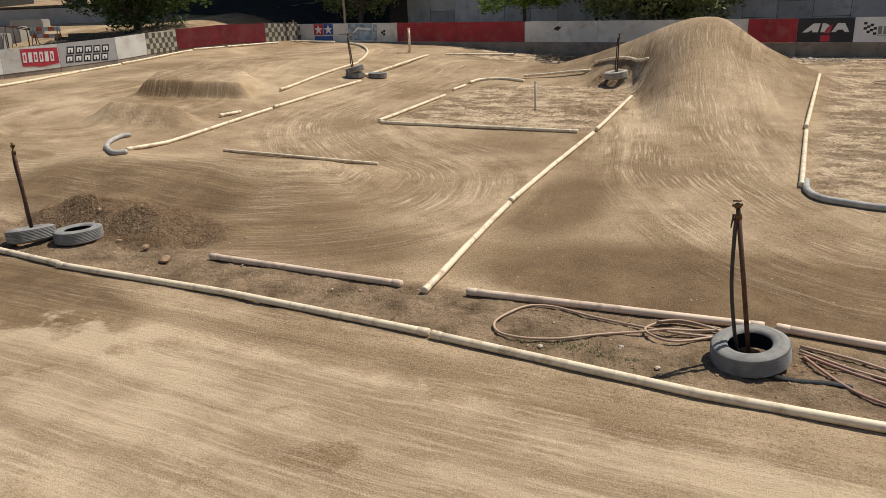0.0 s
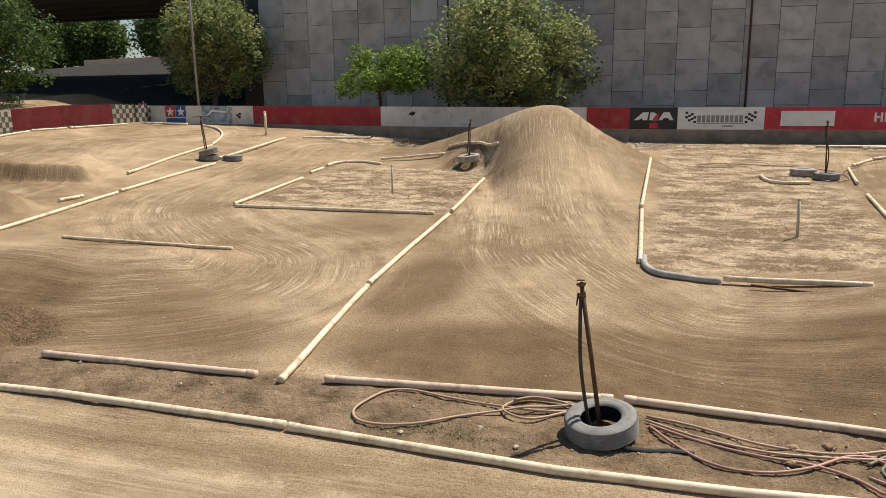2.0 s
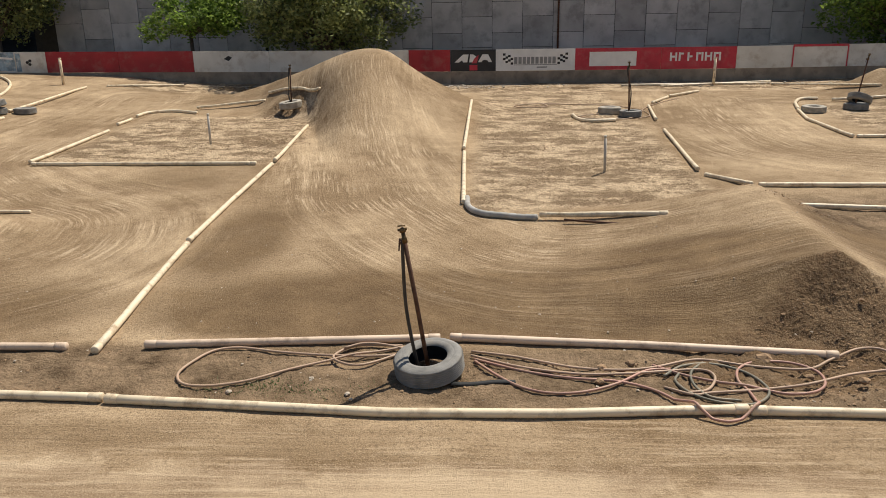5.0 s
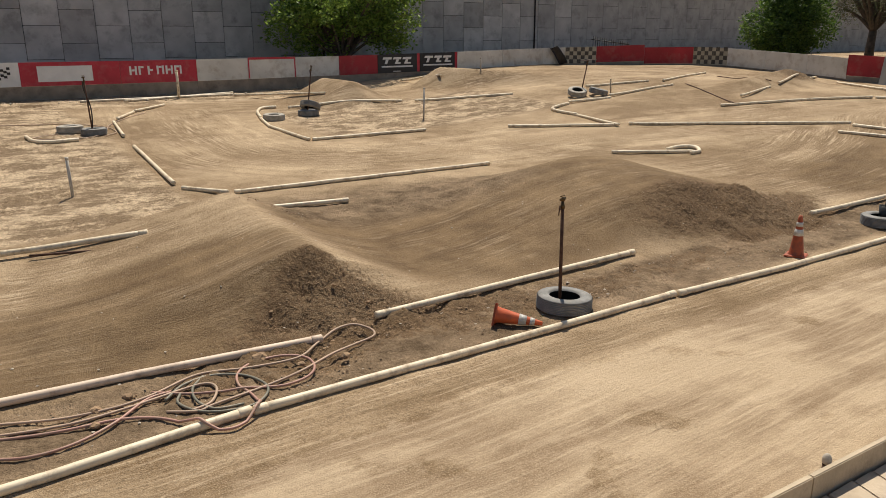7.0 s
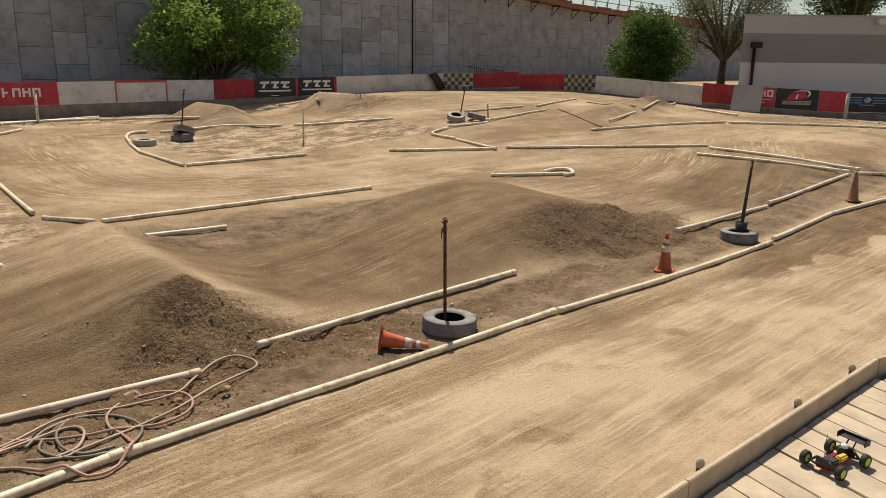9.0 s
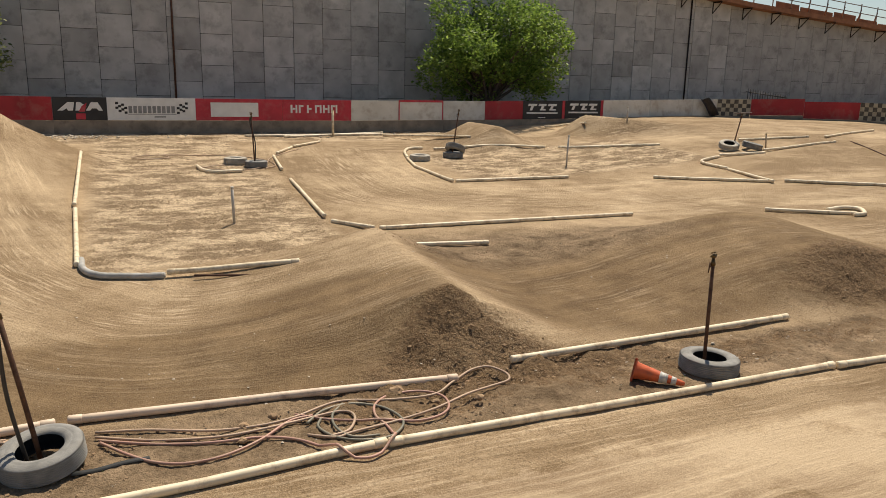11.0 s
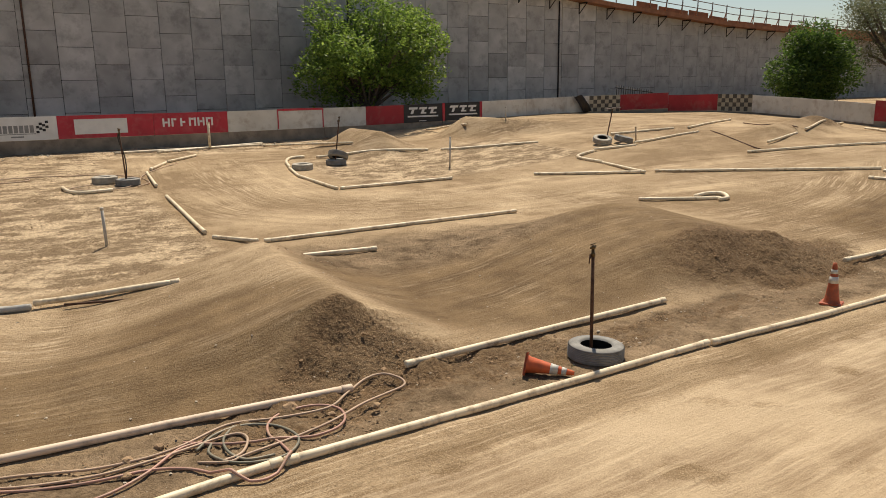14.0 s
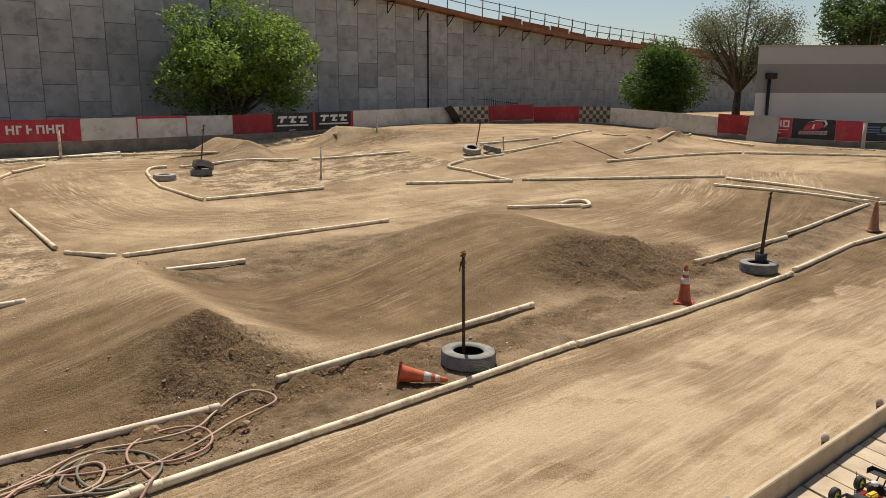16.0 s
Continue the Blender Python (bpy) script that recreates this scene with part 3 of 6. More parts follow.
def fence_run(x1, y1, x2, y2, mat, label, z1=None, z2=None, height=BOARD_H, foot=FOOT_H):
    """One run of the fence: a board on a footing, with posts behind. Its own x runs along it."""
    n = math.hypot(x2 - x1, y2 - y1)
    za = float(ground(x1, y1)) if z1 is None else z1
    zb = float(ground(x2, y2)) if z2 is None else z2
    e = thing("fence_board", x1, y1, za, label, "fence", "board fence round the track", math.degrees(math.atan2(y2 - y1, x2 - x1)))
    bm = bmesh.new()
    box(bm, 0.004, -0.01, foot, n - 0.004, 0.02, foot + height, 0.004)
    for v in bm.verts:
        v.co.z += (zb - za) * v.co.x / n
    board = part("board", bm, mat, e, smooth=False)
    if foot > 0.05:
        bm = bmesh.new()
        box(bm, 0.0, 0.002, -0.35, n, 0.12, foot - 0.004, 0.01)
        for v in bm.verts:
            v.co.z += (zb - za) * v.co.x / n
        part("footing", bm, CURB, e, smooth=False)
    for k in range(int(n / 1.3) + 1):
        bm = bmesh.new()
        px = min(0.08 + k * 1.3, n - 0.08)
        z = (zb - za) * px / n
        box(bm, px - 0.045, 0.125, -0.3 + z, px + 0.045, 0.215, foot + height - 0.05 + z)
        part("post", bm, BOARD, e, smooth=False)
    return e, board


BZ = float(ground(0, 30.3)) - 0.08
FY = 30.3


def fence_base(x):
    """The straight fence climbs gently towards its left end."""
    return float(np.interp(x, [-24, -18, -12, -2, 9, 16, 22], [1.27, 1.22, 1.16, 1.06, 1.04, 1.08, 1.17]))


def straight(x1, x2, mat, label):
    e, board = fence_run(x1, FY, x2, FY, mat, label, fence_base(x1), fence_base(x2))
    return board


def checks(board, x0, x1, rows=4, foot=FOOT_H):
    cell = BOARD_H / rows
    cols = int(round((x1 - x0) / cell))
    w = (x1 - x0) / cols
    for i in range(cols):
        for j in range(rows):
            if (i + j) % 2:
                banner_bar(board, "black_check", DUSTY_BLACK, x0 + i * w, x0 + (i + 1) * w, foot + j * cell, foot + (j + 1) * cell)


b = straight(-23.7, -19.55, WHITE_BOARD, "white board with a red and blue square emblem")
banner_bar(b, "red_square", RED_VINYL, 0.82, 1.37, FOOT_H + 0.3, FOOT_H + 0.79)
banner_bar(b, "blue_square", BLUE_VINYL, 1.39, 1.94, FOOT_H + 0.3, FOOT_H + 0.79)
banner_bar(b, "blue_bar", BLUE_VINYL, 0.85, 1.9, FOOT_H + 0.05, FOOT_H + 0.24)
for cx in (1.095, 1.665):
    slanted(b, "white_star", WHITE_VINYL, [(cx + (0.24 if k % 2 == 0 else 0.1) * math.sin(k * math.pi / 5), FOOT_H + 0.53 + (0.24 if k % 2 == 0 else 0.1) * math.cos(k * math.pi / 5)) for k in range(10)], -0.018)
banner_bar(b, "photo_print", PHOTO_VINYL, 2.8, 4.12, FOOT_H + 0.04, FOOT_H + 0.78)
slanted(b, "pale_stripe", WHITE_VINYL, [(2.85, FOOT_H + 0.2), (3.3, FOOT_H + 0.62), (4.05, FOOT_H + 0.55), (4.05, FOOT_H + 0.48), (3.35, FOOT_H + 0.52)], -0.019)
b = straight(-19.55, -18.25, WHITE_BOARD, "white board with a small black emblem")
banner_bar(b, "photo_print", PHOTO_VINYL, 0.02, 0.22, FOOT_H + 0.04, FOOT_H + 0.76)
for ex, ez in ((0.5, 0.4), (0.62, 0.46), (0.6, 0.32)):
    slanted(b, "black_emblem", BLACK_BANNER, [(ex + 0.075 * math.cos(k), FOOT_H + ez + 0.065 * math.sin(k)) for k in range(6)], -0.0125 - 0.002 * ez)
straight(-18.25, -15.2, RED_BOARD, "faded red painted board")
straight(-15.2, -12.1, RED_BOARD, "faded red painted board")
b = straight(-12.1, -9.0, WHITE_BOARD, "scuffed white painted board")
slanted(b, "black_emblem", BLACK_BANNER, [(1.25, FOOT_H + 0.5), (1.45, FOOT_H + 0.42), (1.6, FOOT_H + 0.55), (1.45, FOOT_H + 0.62)])
straight(-9.0, -6.0, WHITE_BOARD, "scuffed white painted board")
straight(-6.0, -3.4, WHITE_BOARD, "white board behind the big jump")
straight(-3.4, -1.75, RED_BOARD, "dark red painted board")
b = straight(-1.75, 0.03, BLACK_BANNER, "black banner with a white slanted emblem")
slanted(b, "white_mark", WHITE_VINYL, [(0.16, FOOT_H + 0.34), (0.5, FOOT_H + 0.64), (0.72, FOOT_H + 0.64), (0.66, FOOT_H + 0.34), (0.5, FOOT_H + 0.34), (0.46, FOOT_H + 0.42), (0.34, FOOT_H + 0.34)])
slanted(b, "white_mark", WHITE_VINYL, [(0.74, FOOT_H + 0.34), (0.78, FOOT_H + 0.64), (0.9, FOOT_H + 0.64), (1.1, FOOT_H + 0.5), (1.0, FOOT_H + 0.34)])
slanted(b, "white_mark", WHITE_VINYL, [(1.08, FOOT_H + 0.34), (1.26, FOOT_H + 0.64), (1.48, FOOT_H + 0.64), (1.64, FOOT_H + 0.34), (1.5, FOOT_H + 0.34), (1.44, FOOT_H + 0.42), (1.28, FOOT_H + 0.42), (1.22, FOOT_H + 0.34)])
slanted(b, "red_mark", RED_VINYL, [(0.84, FOOT_H + 0.3), (0.95, FOOT_H + 0.5), (1.12, FOOT_H + 0.62), (1.04, FOOT_H + 0.3)], -0.019)
banner_bar(b, "red_mark", RED_VINYL, 0.75, 1.06, FOOT_H + 0.03, FOOT_H + 0.24)
b = straight(0.03, 3.11, WHITE_VINYL, "white banner with dark block lettering and flags")
for k in range(10):
    banner_bar(b, "dark_block", GREY_VINYL, 0.72 + k * 0.165, 0.72 + k * 0.165 + 0.125, FOOT_H + 0.26, FOOT_H + 0.52)
banner_bar(b, "dark_bar", GREY_VINYL, 0.7, 2.38, FOOT_H + 0.21, FOOT_H + 0.235)
banner_bar(b, "dark_bar", GREY_VINYL, 1.6, 2.0, FOOT_H + 0.1, FOOT_H + 0.15)
for s, x0 in ((1, 0.28), (-1, 2.8)):
    for i in range(4):
        for j in range(4):
            if (i + j) % 2 == 0:
                banner_bar(b, "flag_check", BLACK_BANNER, *sorted((x0 + s * 0.1 * i, x0 + s * 0.1 * (i + 1))), FOOT_H + 0.58 - 0.085 * j - 0.03 * i, FOOT_H + 0.665 - 0.085 * j - 0.03 * i)
b = straight(3.11, 6.4, RED_VINYL, "red banner with a painted-over white patch")
banner_bar(b, "white_patch", WHITE_VINYL, 0.55, 2.35, FOOT_H + 0.14, FOOT_H + 0.68)
b = straight(6.4, 9.24, RED_VINYL, "red banner with pale block lettering")
for k in range(6):
    x0 = 0.33 + k * 0.33
    banner_bar(b, "pale_block", WHITE_VINYL, x0, x0 + 0.075, FOOT_H + 0.3, FOOT_H + 0.62)
    if k in (0, 3, 4, 5):
        banner_bar(b, "pale_block", WHITE_VINYL, x0 + 0.2, x0 + 0.27, FOOT_H + 0.3, FOOT_H + 0.62, -0.0125)
    banner_bar(b, "pale_block", WHITE_VINYL, x0 + 0.08, x0 + 0.19, FOOT_H + (0.54 if k % 2 else 0.43), FOOT_H + (0.61 if k % 2 else 0.5), -0.013)
straight(9.24, 11.3, WHITE_BOARD, "scuffed white painted board")
b = straight(11.3, 13.4, WHITE_BOARD, "white board hung with a torn pink-edged banner")
banner_bar(b, "pink_edge", RED_VINYL, 0.03, 2.07, FOOT_H + 0.76, FOOT_H + 0.85, -0.014)
banner_bar(b, "pink_edge", RED_VINYL, 0.02, 0.07, FOOT_H + 0.02, FOOT_H + 0.8, -0.0145)
banner_bar(b, "pink_edge", RED_VINYL, 2.03, 2.08, FOOT_H + 0.02, FOOT_H + 0.8, -0.0145)
straight(13.4, 15.42, WHITE_BOARD, "scuffed white painted board")
straight(15.42, 17.35, RED_BOARD, "dark red painted board")
for x0, x1 in ((17.35, 19.45), (19.6, 21.6)):
    b = straight(x0, x1, BLACK_BANNER, "black banner with white angular lettering")
    for k, (a, c) in enumerate(((0.25, 0.75), (0.8, 1.25), (1.3, 1.8))):
        slanted(b, "white_mark", WHITE_VINYL, [(a, FOOT_H + 0.6), (a + 0.05, FOOT_H + 0.7), (c, FOOT_H + 0.7), (c - 0.03, FOOT_H + 0.6)])
        slanted(b, "white_mark", WHITE_VINYL, [(a + 0.1, FOOT_H + 0.4), (a + 0.18, FOOT_H + 0.595), (a + 0.32, FOOT_H + 0.595), (a + 0.24, FOOT_H + 0.4)])
        if k:
            banner_bar(b, "white_mark", WHITE_VINYL, a + 0.1, c - 0.05, FOOT_H + 0.4, FOOT_H + 0.47, -0.0135)
    banner_bar(b, "white_bar", WHITE_VINYL, 0.2, 1.85, FOOT_H + 0.25, FOOT_H + 0.32)
    banner_bar(b, "white_bar", WHITE_VINYL, 0.8, 1.2, FOOT_H + 0.06, FOOT_H + 0.09)
straight(19.45, 19.6, RED_VINYL, "narrow red board between two banners")
straight(21.6, 21.75, RED_VINYL, "narrow red board beside a banner")

# the far right bend and the right-hand side
RIGHT = [(21.75, 30.3), (24.6, 30.4), (27.4, 30.5), (28.8, 30.3), (30.4, 29.6), (31.9, 27.6), (32.8, 25.2), (33.1, 23.4), (32.9, 21.2), (32.3, 18.8), (31.5, 16.6), (31.66, 15.04), (31.79, 14.21), (32.0, 13.59), (32.69, 12.12), (33.19, 11.24), (33.9, 9.89), (34.67, 8.34), (35.41, 6.67)]
RIGHT_LOOK = [WHITE_BOARD, WHITE_BOARD, WHITE_BOARD, "check", RED_BOARD, RED_BOARD, "check", WHITE_BOARD, WHITE_BOARD, WHITE_BOARD, RED_BOARD, RED_BOARD, "red_word", "emblem", RED_VINYL, "blue", "word", "word"]
for k, ((x1, y1), (x2, y2)) in enumerate(zip(RIGHT, RIGHT[1:])):
    kind = RIGHT_LOOK[k]
    n = math.hypot(x2 - x1, y2 - y1)
    foot = FOOT_H if k < 2 else 0.2 if k < 5 or k > 9 else 0.06
    z1, z2 = [float(np.interp(x, [21.75, 28.8, 30.4], [2.47, 2.6, 2.64])) - BOARD_H - foot if y > 28 else float(ground(x, y)) + 0.02 for x, y in ((x1, y1), (x2, y2))]
    if kind == "check":
        e, b = fence_run(x1, y1, x2, y2, CHECK_BOARD, "dusty board with painted black checks", z1, z2, foot=foot)
        checks(b, 0.02, n - 0.02, foot=foot)
    elif kind == "emblem":
        e, b = fence_run(x1, y1, x2, y2, BLACK_BANNER, "black banner with a red emblem", z1, z2, foot=foot)
        slanted(b, "red_mark", RED_VINYL, [(0.42, foot + 0.34), (0.52, foot + 0.56), (0.8, foot + 0.68), (1.12, foot + 0.66), (1.2, foot + 0.5), (0.98, foot + 0.36)])
        slanted(b, "pale_mark", WHITE_VINYL, [(0.55, foot + 0.64), (0.9, foot + 0.75), (1.25, foot + 0.74), (1.32, foot + 0.6), (1.18, foot + 0.44), (1.24, foot + 0.6), (1.18, foot + 0.7), (0.88, foot + 0.71)], -0.019)
        slanted(b, "pale_mark", WHITE_VINYL, [(0.74, foot + 0.4), (0.8, foot + 0.58), (0.86, foot + 0.58), (0.82, foot + 0.4)], -0.02)
        for j in range(7):
            slanted(b, "pale_block", WHITE_VINYL, [(0.26 + 0.155 * j, foot + 0.17), (0.3 + 0.155 * j, foot + 0.31), (0.41 + 0.155 * j, foot + 0.31), (0.37 + 0.155 * j, foot + 0.17)], -0.0215)
            slanted(b, "red_block", RED_VINYL, [(0.285 + 0.155 * j, foot + 0.19), (0.315 + 0.155 * j, foot + 0.29), (0.385 + 0.155 * j, foot + 0.29), (0.355 + 0.155 * j, foot + 0.19)], -0.026)
    elif kind == "red_word":
        e, b = fence_run(x1, y1, x2, y2, RED_VINYL, "red banner end with pale block letters", z1, z2, foot=foot)
        for x0, x3, z0, z3, d in ((0.06, 0.12, 0.42, 0.7, 0), (0.2, 0.26, 0.42, 0.7, 0), (0.125, 0.195, 0.53, 0.59, 0.001), (0.31, 0.37, 0.42, 0.7, 0), (0.49, 0.55, 0.42, 0.7, 0), (0.375, 0.485, 0.42, 0.48, 0.001), (0.375, 0.485, 0.64, 0.7, 0.001), (0.06, 0.5, 0.3, 0.32, 0), (0.15, 0.25, 0.16, 0.22, 0)):
            banner_bar(b, "pale_block", WHITE_VINYL, x0, x3, foot + z0, foot + z3, -0.012 - d)
    elif kind == "blue":
        e, b = fence_run(x1, y1, x2, y2, BLACK_BANNER, "dark blue banner with a pale strip", z1, z2, foot=foot)
        for a, c, z0, z3 in ((0.03, n - 0.03, 0.785, 0.805), (0.03, n - 0.03, 0.015, 0.035), (0.03, 0.05, 0.04, 0.78), (n - 0.05, n - 0.03, 0.04, 0.78)):
            banner_bar(b, "pale_border", WHITE_VINYL, a, c, foot + z0, foot + z3)
        for z0 in (0.38, 0.48, 0.58):
            banner_bar(b, "blue_stripe", PALE_BLUE_VINYL, 0.12, n * 0.38, foot + z0, foot + z0 + 0.045)
            banner_bar(b, "blue_stripe", PALE_BLUE_VINYL, n * 0.62, n - 0.12, foot + z0, foot + z0 + 0.045)
        slanted(b, "pale_emblem", PHOTO_VINYL, [(n / 2 + 0.14 * math.cos(j), foot + 0.52 + 0.13 * math.sin(j)) for j in range(6)])
        banner_bar(b, "blue_stripe", PALE_BLUE_VINYL, n * 0.32, n * 0.68, foot + 0.3, foot + 0.34)
    elif kind == "word":
        e, b = fence_run(x1, y1, x2, y2, BLACK_BANNER, "black banner with large pale letters", z1, z2, foot=foot)
        for j in range(4):
            cx = 0.28 + 0.4 * j
            slanted(b, "pale_block", WHITE_VINYL, [(cx + 0.17 * math.cos(i * 0.785), foot + 0.42 + 0.2 * math.sin(i * 0.785)) for i in range(8)])
            slanted(b, "dark_counter", BLACK_BANNER, [(cx + 0.07 * math.cos(i * 0.785), foot + 0.42 + 0.08 * math.sin(i * 0.785)) for i in range(8)], -0.019)
    else:
        fence_run(x1, y1, x2, y2, kind, "painted wooden fence board at the bend", z1, z2, foot=foot)

# the left-hand side
LEFT = [(-23.7, 30.3), (-23.85, 27.9), (-24.7, 25.9), (-25.4, 24.0), (-25.0, 22.0), (-24.85, 20.4), (-25.2, 18.2), (-25.8, 16.4), (-26.2, 14.4), (-26.4, 12.0), (-26.4, 9.0)]
LEFT_Z = [1.69, 1.8, 1.81, 1.7, 1.62, 1.53, 1.42, 1.32, 1.22, 1.1, 1.0]
LEFT_LOOK = ["check", RED_DARK, RED_DARK, "check", "plain", "banner", "red", "word", WHITE_BOARD, WHITE_BOARD]
for k, ((x2, y2), (x1, y1)) in enumerate(zip(LEFT, LEFT[1:])):
    kind = LEFT_LOOK[k]
    n = math.hypot(x2 - x1, y2 - y1)
    foot = 0.06
    z1, z2 = LEFT_Z[k + 1], LEFT_Z[k]
    if kind == "check":
        e, b = fence_run(x1, y1, x2, y2, CHECK_BOARD, "dusty board with painted black checks", z1, z2, foot=foot)
        checks(b, 0.02, n - 0.02, foot=foot)
    elif kind == "banner":
        e, b = fence_run(x1, y1, x2, y2, SILVER_VINYL, "silver-grey banner with two rows of dark lettering", z1, z2, foot=foot)
        for j in range(5):
            for x0, z0 in ((0.28 + 0.34 * j, 0.44), (0.2 + 0.34 * j, 0.14)):
                slanted(b, "dark_block", BLACK_BANNER, [(x0, foot + z0), (x0 + 0.05, foot + z0 + 0.26), (x0 + 0.32, foot + z0 + 0.26), (x0 + 0.28, foot + z0)])
                slanted(b, "pale_block", WHITE_VINYL, [(x0 + 0.05, foot + z0 + 0.05), (x0 + 0.08, foot + z0 + 0.21), (x0 + 0.27, foot + z0 + 0.21), (x0 + 0.24, foot + z0 + 0.05)], -0.019)
                banner_bar(b, "dark_counter", BLACK_BANNER, x0 + 0.13, x0 + 0.17, foot + z0 + 0.05, foot + z0 + 0.15, -0.0235)
    elif kind == "red":
        e, b = fence_run(x1, y1, x2, y2, WHITE_BOARD, "white board hung with a red lettered banner", z1, z2, foot=foot)
        slanted(b, "red_banner", RED_VINYL, [(n * 0.34, foot + 0.22), (n * 0.34, foot + 0.8), (n - 0.03, foot + 0.8), (n - 0.03, foot + 0.26), (n * 0.66, foot + 0.17)])
        for j in range(6):
            x0 = n * 0.36 + 0.18 * j
            slanted(b, "pale_block", WHITE_VINYL, [(x0, foot + 0.34), (x0 + 0.02, foot + 0.68), (x0 + 0.14, foot + 0.68), (x0 + 0.12, foot + 0.34)], -0.019)
            if j not in (1, 4):
                banner_bar(b, "red_counter", RED_VINYL, x0 + 0.05, x0 + 0.09, foot + 0.42, foot + 0.6, -0.0235)
    elif kind == "word":
        e, b = fence_run(x1, y1, x2, y2, WHITE_VINYL, "white banner with dark and red bars", z1, z2, foot=foot)
        banner_bar(b, "dark_bar", GREY_VINYL, 0.2, 1.9, foot + 0.4, foot + 0.62)
        banner_bar(b, "red_bar", RED_VINYL, 0.2, 1.9, foot + 0.15, foot + 0.25)
    else:
        fence_run(x1, y1, x2, y2, WHITE_BOARD if kind == "plain" else kind, "painted wooden fence board", z1, z2, foot=foot)


# ---- retaining wall of precast panels ----
WALL_Y, WALL_L, WALL_R, PW, PH = 36.6, -21.31, 96.0, 1.412, 1.39


def wall_top(x):
    return float(np.interp(x, [18, 30, 36, 48, 64, 96], [10.0, 8.8, 8.22, 7.4, 6.9, 6.2]))


wall = thing("wall_north", 0, WALL_Y, 0, "tall retaining wall of staggered grey precast panels", "wall")
tagged(wall, kind="structure")
bm = bmesh.new()
vs = []
for x in (WALL_L, 18, 30, 36, 48, 64, WALL_R):
    vs.append([bm.verts.new((x, y, z)) for y, z in ((0.06, -1), (0.06, wall_top(x)), (0.9, wall_top(x)), (0.9, -1))])
for r0, r1 in zip(vs, vs[1:]):
    for k in range(4):
        bm.faces.new((r0[k], r0[(k + 1) % 4], r1[(k + 1) % 4], r1[k]))
bm.faces.new(vs[0])
bm.faces.new(vs[-1][::-1])
bmesh.ops.recalc_face_normals(bm, faces=bm.faces[:])
part("wall_core", bm, JOINT_AND_SHADE, wall, smooth=False)
rng = random.Random(5)
panel_mesh = {}


def panel_data(height):
    key = round(height, 2)
    if key not in panel_mesh:
        bm = bmesh.new()
        g = 0.009
        box(bm, g, 0.0, g, PW - g, 0.058, height - g, 0.012)
        me = bpy.data.meshes.new("panel")
        bm.to_mesh(me)
        bm.free()
        me.materials.append(PANEL)
        panel_mesh[key] = me
    return panel_mesh[key]


rest = []
col, x = 0, WALL_L
while x < WALL_R - PW:
    z = 0.16 - PH if col % 2 else 0.89 - PH
    top = wall_top(x + PW)
    while z < top - 0.2:
        h = min(PH, round((top - z) * 4) / 4)
        if h > 0.2:
            if x < 34 and z > 0.5:
                ob = new("panel", panel_data(h))
                ob.parent = wall
                ob.location = (x, rng.uniform(-0.006, 0.006), z)
            else:
                rest.append((x, z, h))
        z += PH
    x += PW
    col += 1
bm = bmesh.new()
for x, z, h in rest:
    box(bm, x + 0.009, 0.0, z + 0.009, x + PW - 0.009, 0.058, z + h - 0.009)
tagged(part("panel_field", bm, PANEL, wall, smooth=False), kind="stuff")
for x in (2.93, 32.05):
    bm = bmesh.new()
    tube(bm, [(x, -0.05, 0.6), (x, -0.05, wall_top(x) - 0.4)], 0.045, 8)
    part("drain_pipe", bm, STEEL if x > 10 else RUST, wall, "thin rust-streaked drain pipe")


# ---- timber walkway and railing on the wall ----
walkway = thing("walkway", 0, WALL_Y, 0, "orange formwork walkway with railing along the wall top", "walkway")
bm = bmesh.new()
sec = [(-0.75, -0.25), (-0.75, 0.02), (0.3, 0.02), (0.3, -0.25)]
rows = []
for x in (14, 18, 30, 36, 48, 64, WALL_R):
    rows.append([bm.verts.new((x, y, wall_top(x) + z)) for y, z in sec])
for r0, r1 in zip(rows, rows[1:]):
    for k in range(4):
        bm.faces.new((r0[k], r0[(k + 1) % 4], r1[(k + 1) % 4], r1[k]))
bm.faces.new(rows[0])
bm.faces.new(rows[-1][::-1])
bmesh.ops.recalc_face_normals(bm, faces=bm.faces[:])
part("deck", bm, FORM, walkway, "orange timber walkway deck", smooth=False)
x = 14.5
while x < WALL_R - 1:
    zt = wall_top(x)
    bm = bmesh.new()
    tube(bm, [(x, -0.01, zt - 0.95), (x, -0.01, zt - 0.26)], 0.035, 5)
    tube(bm, [(x, -0.01, zt - 0.3), (x, -0.72, zt - 0.3)], 0.035, 5)
    tube(bm, [(x, -0.01, zt - 0.93), (x, -0.7, zt - 0.33)], 0.03, 5)
    part("bracket", bm, STEEL, walkway, smooth=False)
    x += 2.4
x = 14.5
while x < WALL_R - 1:
    zt = wall_top(x)
    bm = bmesh.new()
    tube(bm, [(x, -0.68, zt), (x, -0.72, zt + 1.12)], 0.035, 6)
    part("post", bm, RAIL, walkway)
    if x > 38:
        bm = bmesh.new()
        tube(bm, [(x + 0.1, -0.66, zt + 0.75), (x + 0.75, 0.1, zt + 0.03)], 0.035, 5)
        part("brace", bm, FORM, walkway, "raw timber brace")
    x += 1.55
x = 39.0
while x < 74:
    n = 2.3 + 0.9 * math.sin(x * 1.7)
    bm = bmesh.new()
    box(bm, 0, -0.02, 0.03, n, 0.02, 0.42 + 0.14 * math.sin(x * 2.3), 0.005)
    for v in bm.verts:
        v.co += Vector((x, 0.24, wall_top(x + v.co.x)))
    part("form_board", bm, FORM, walkway, "orange plywood form board", smooth=False)
    x += n + 0.12
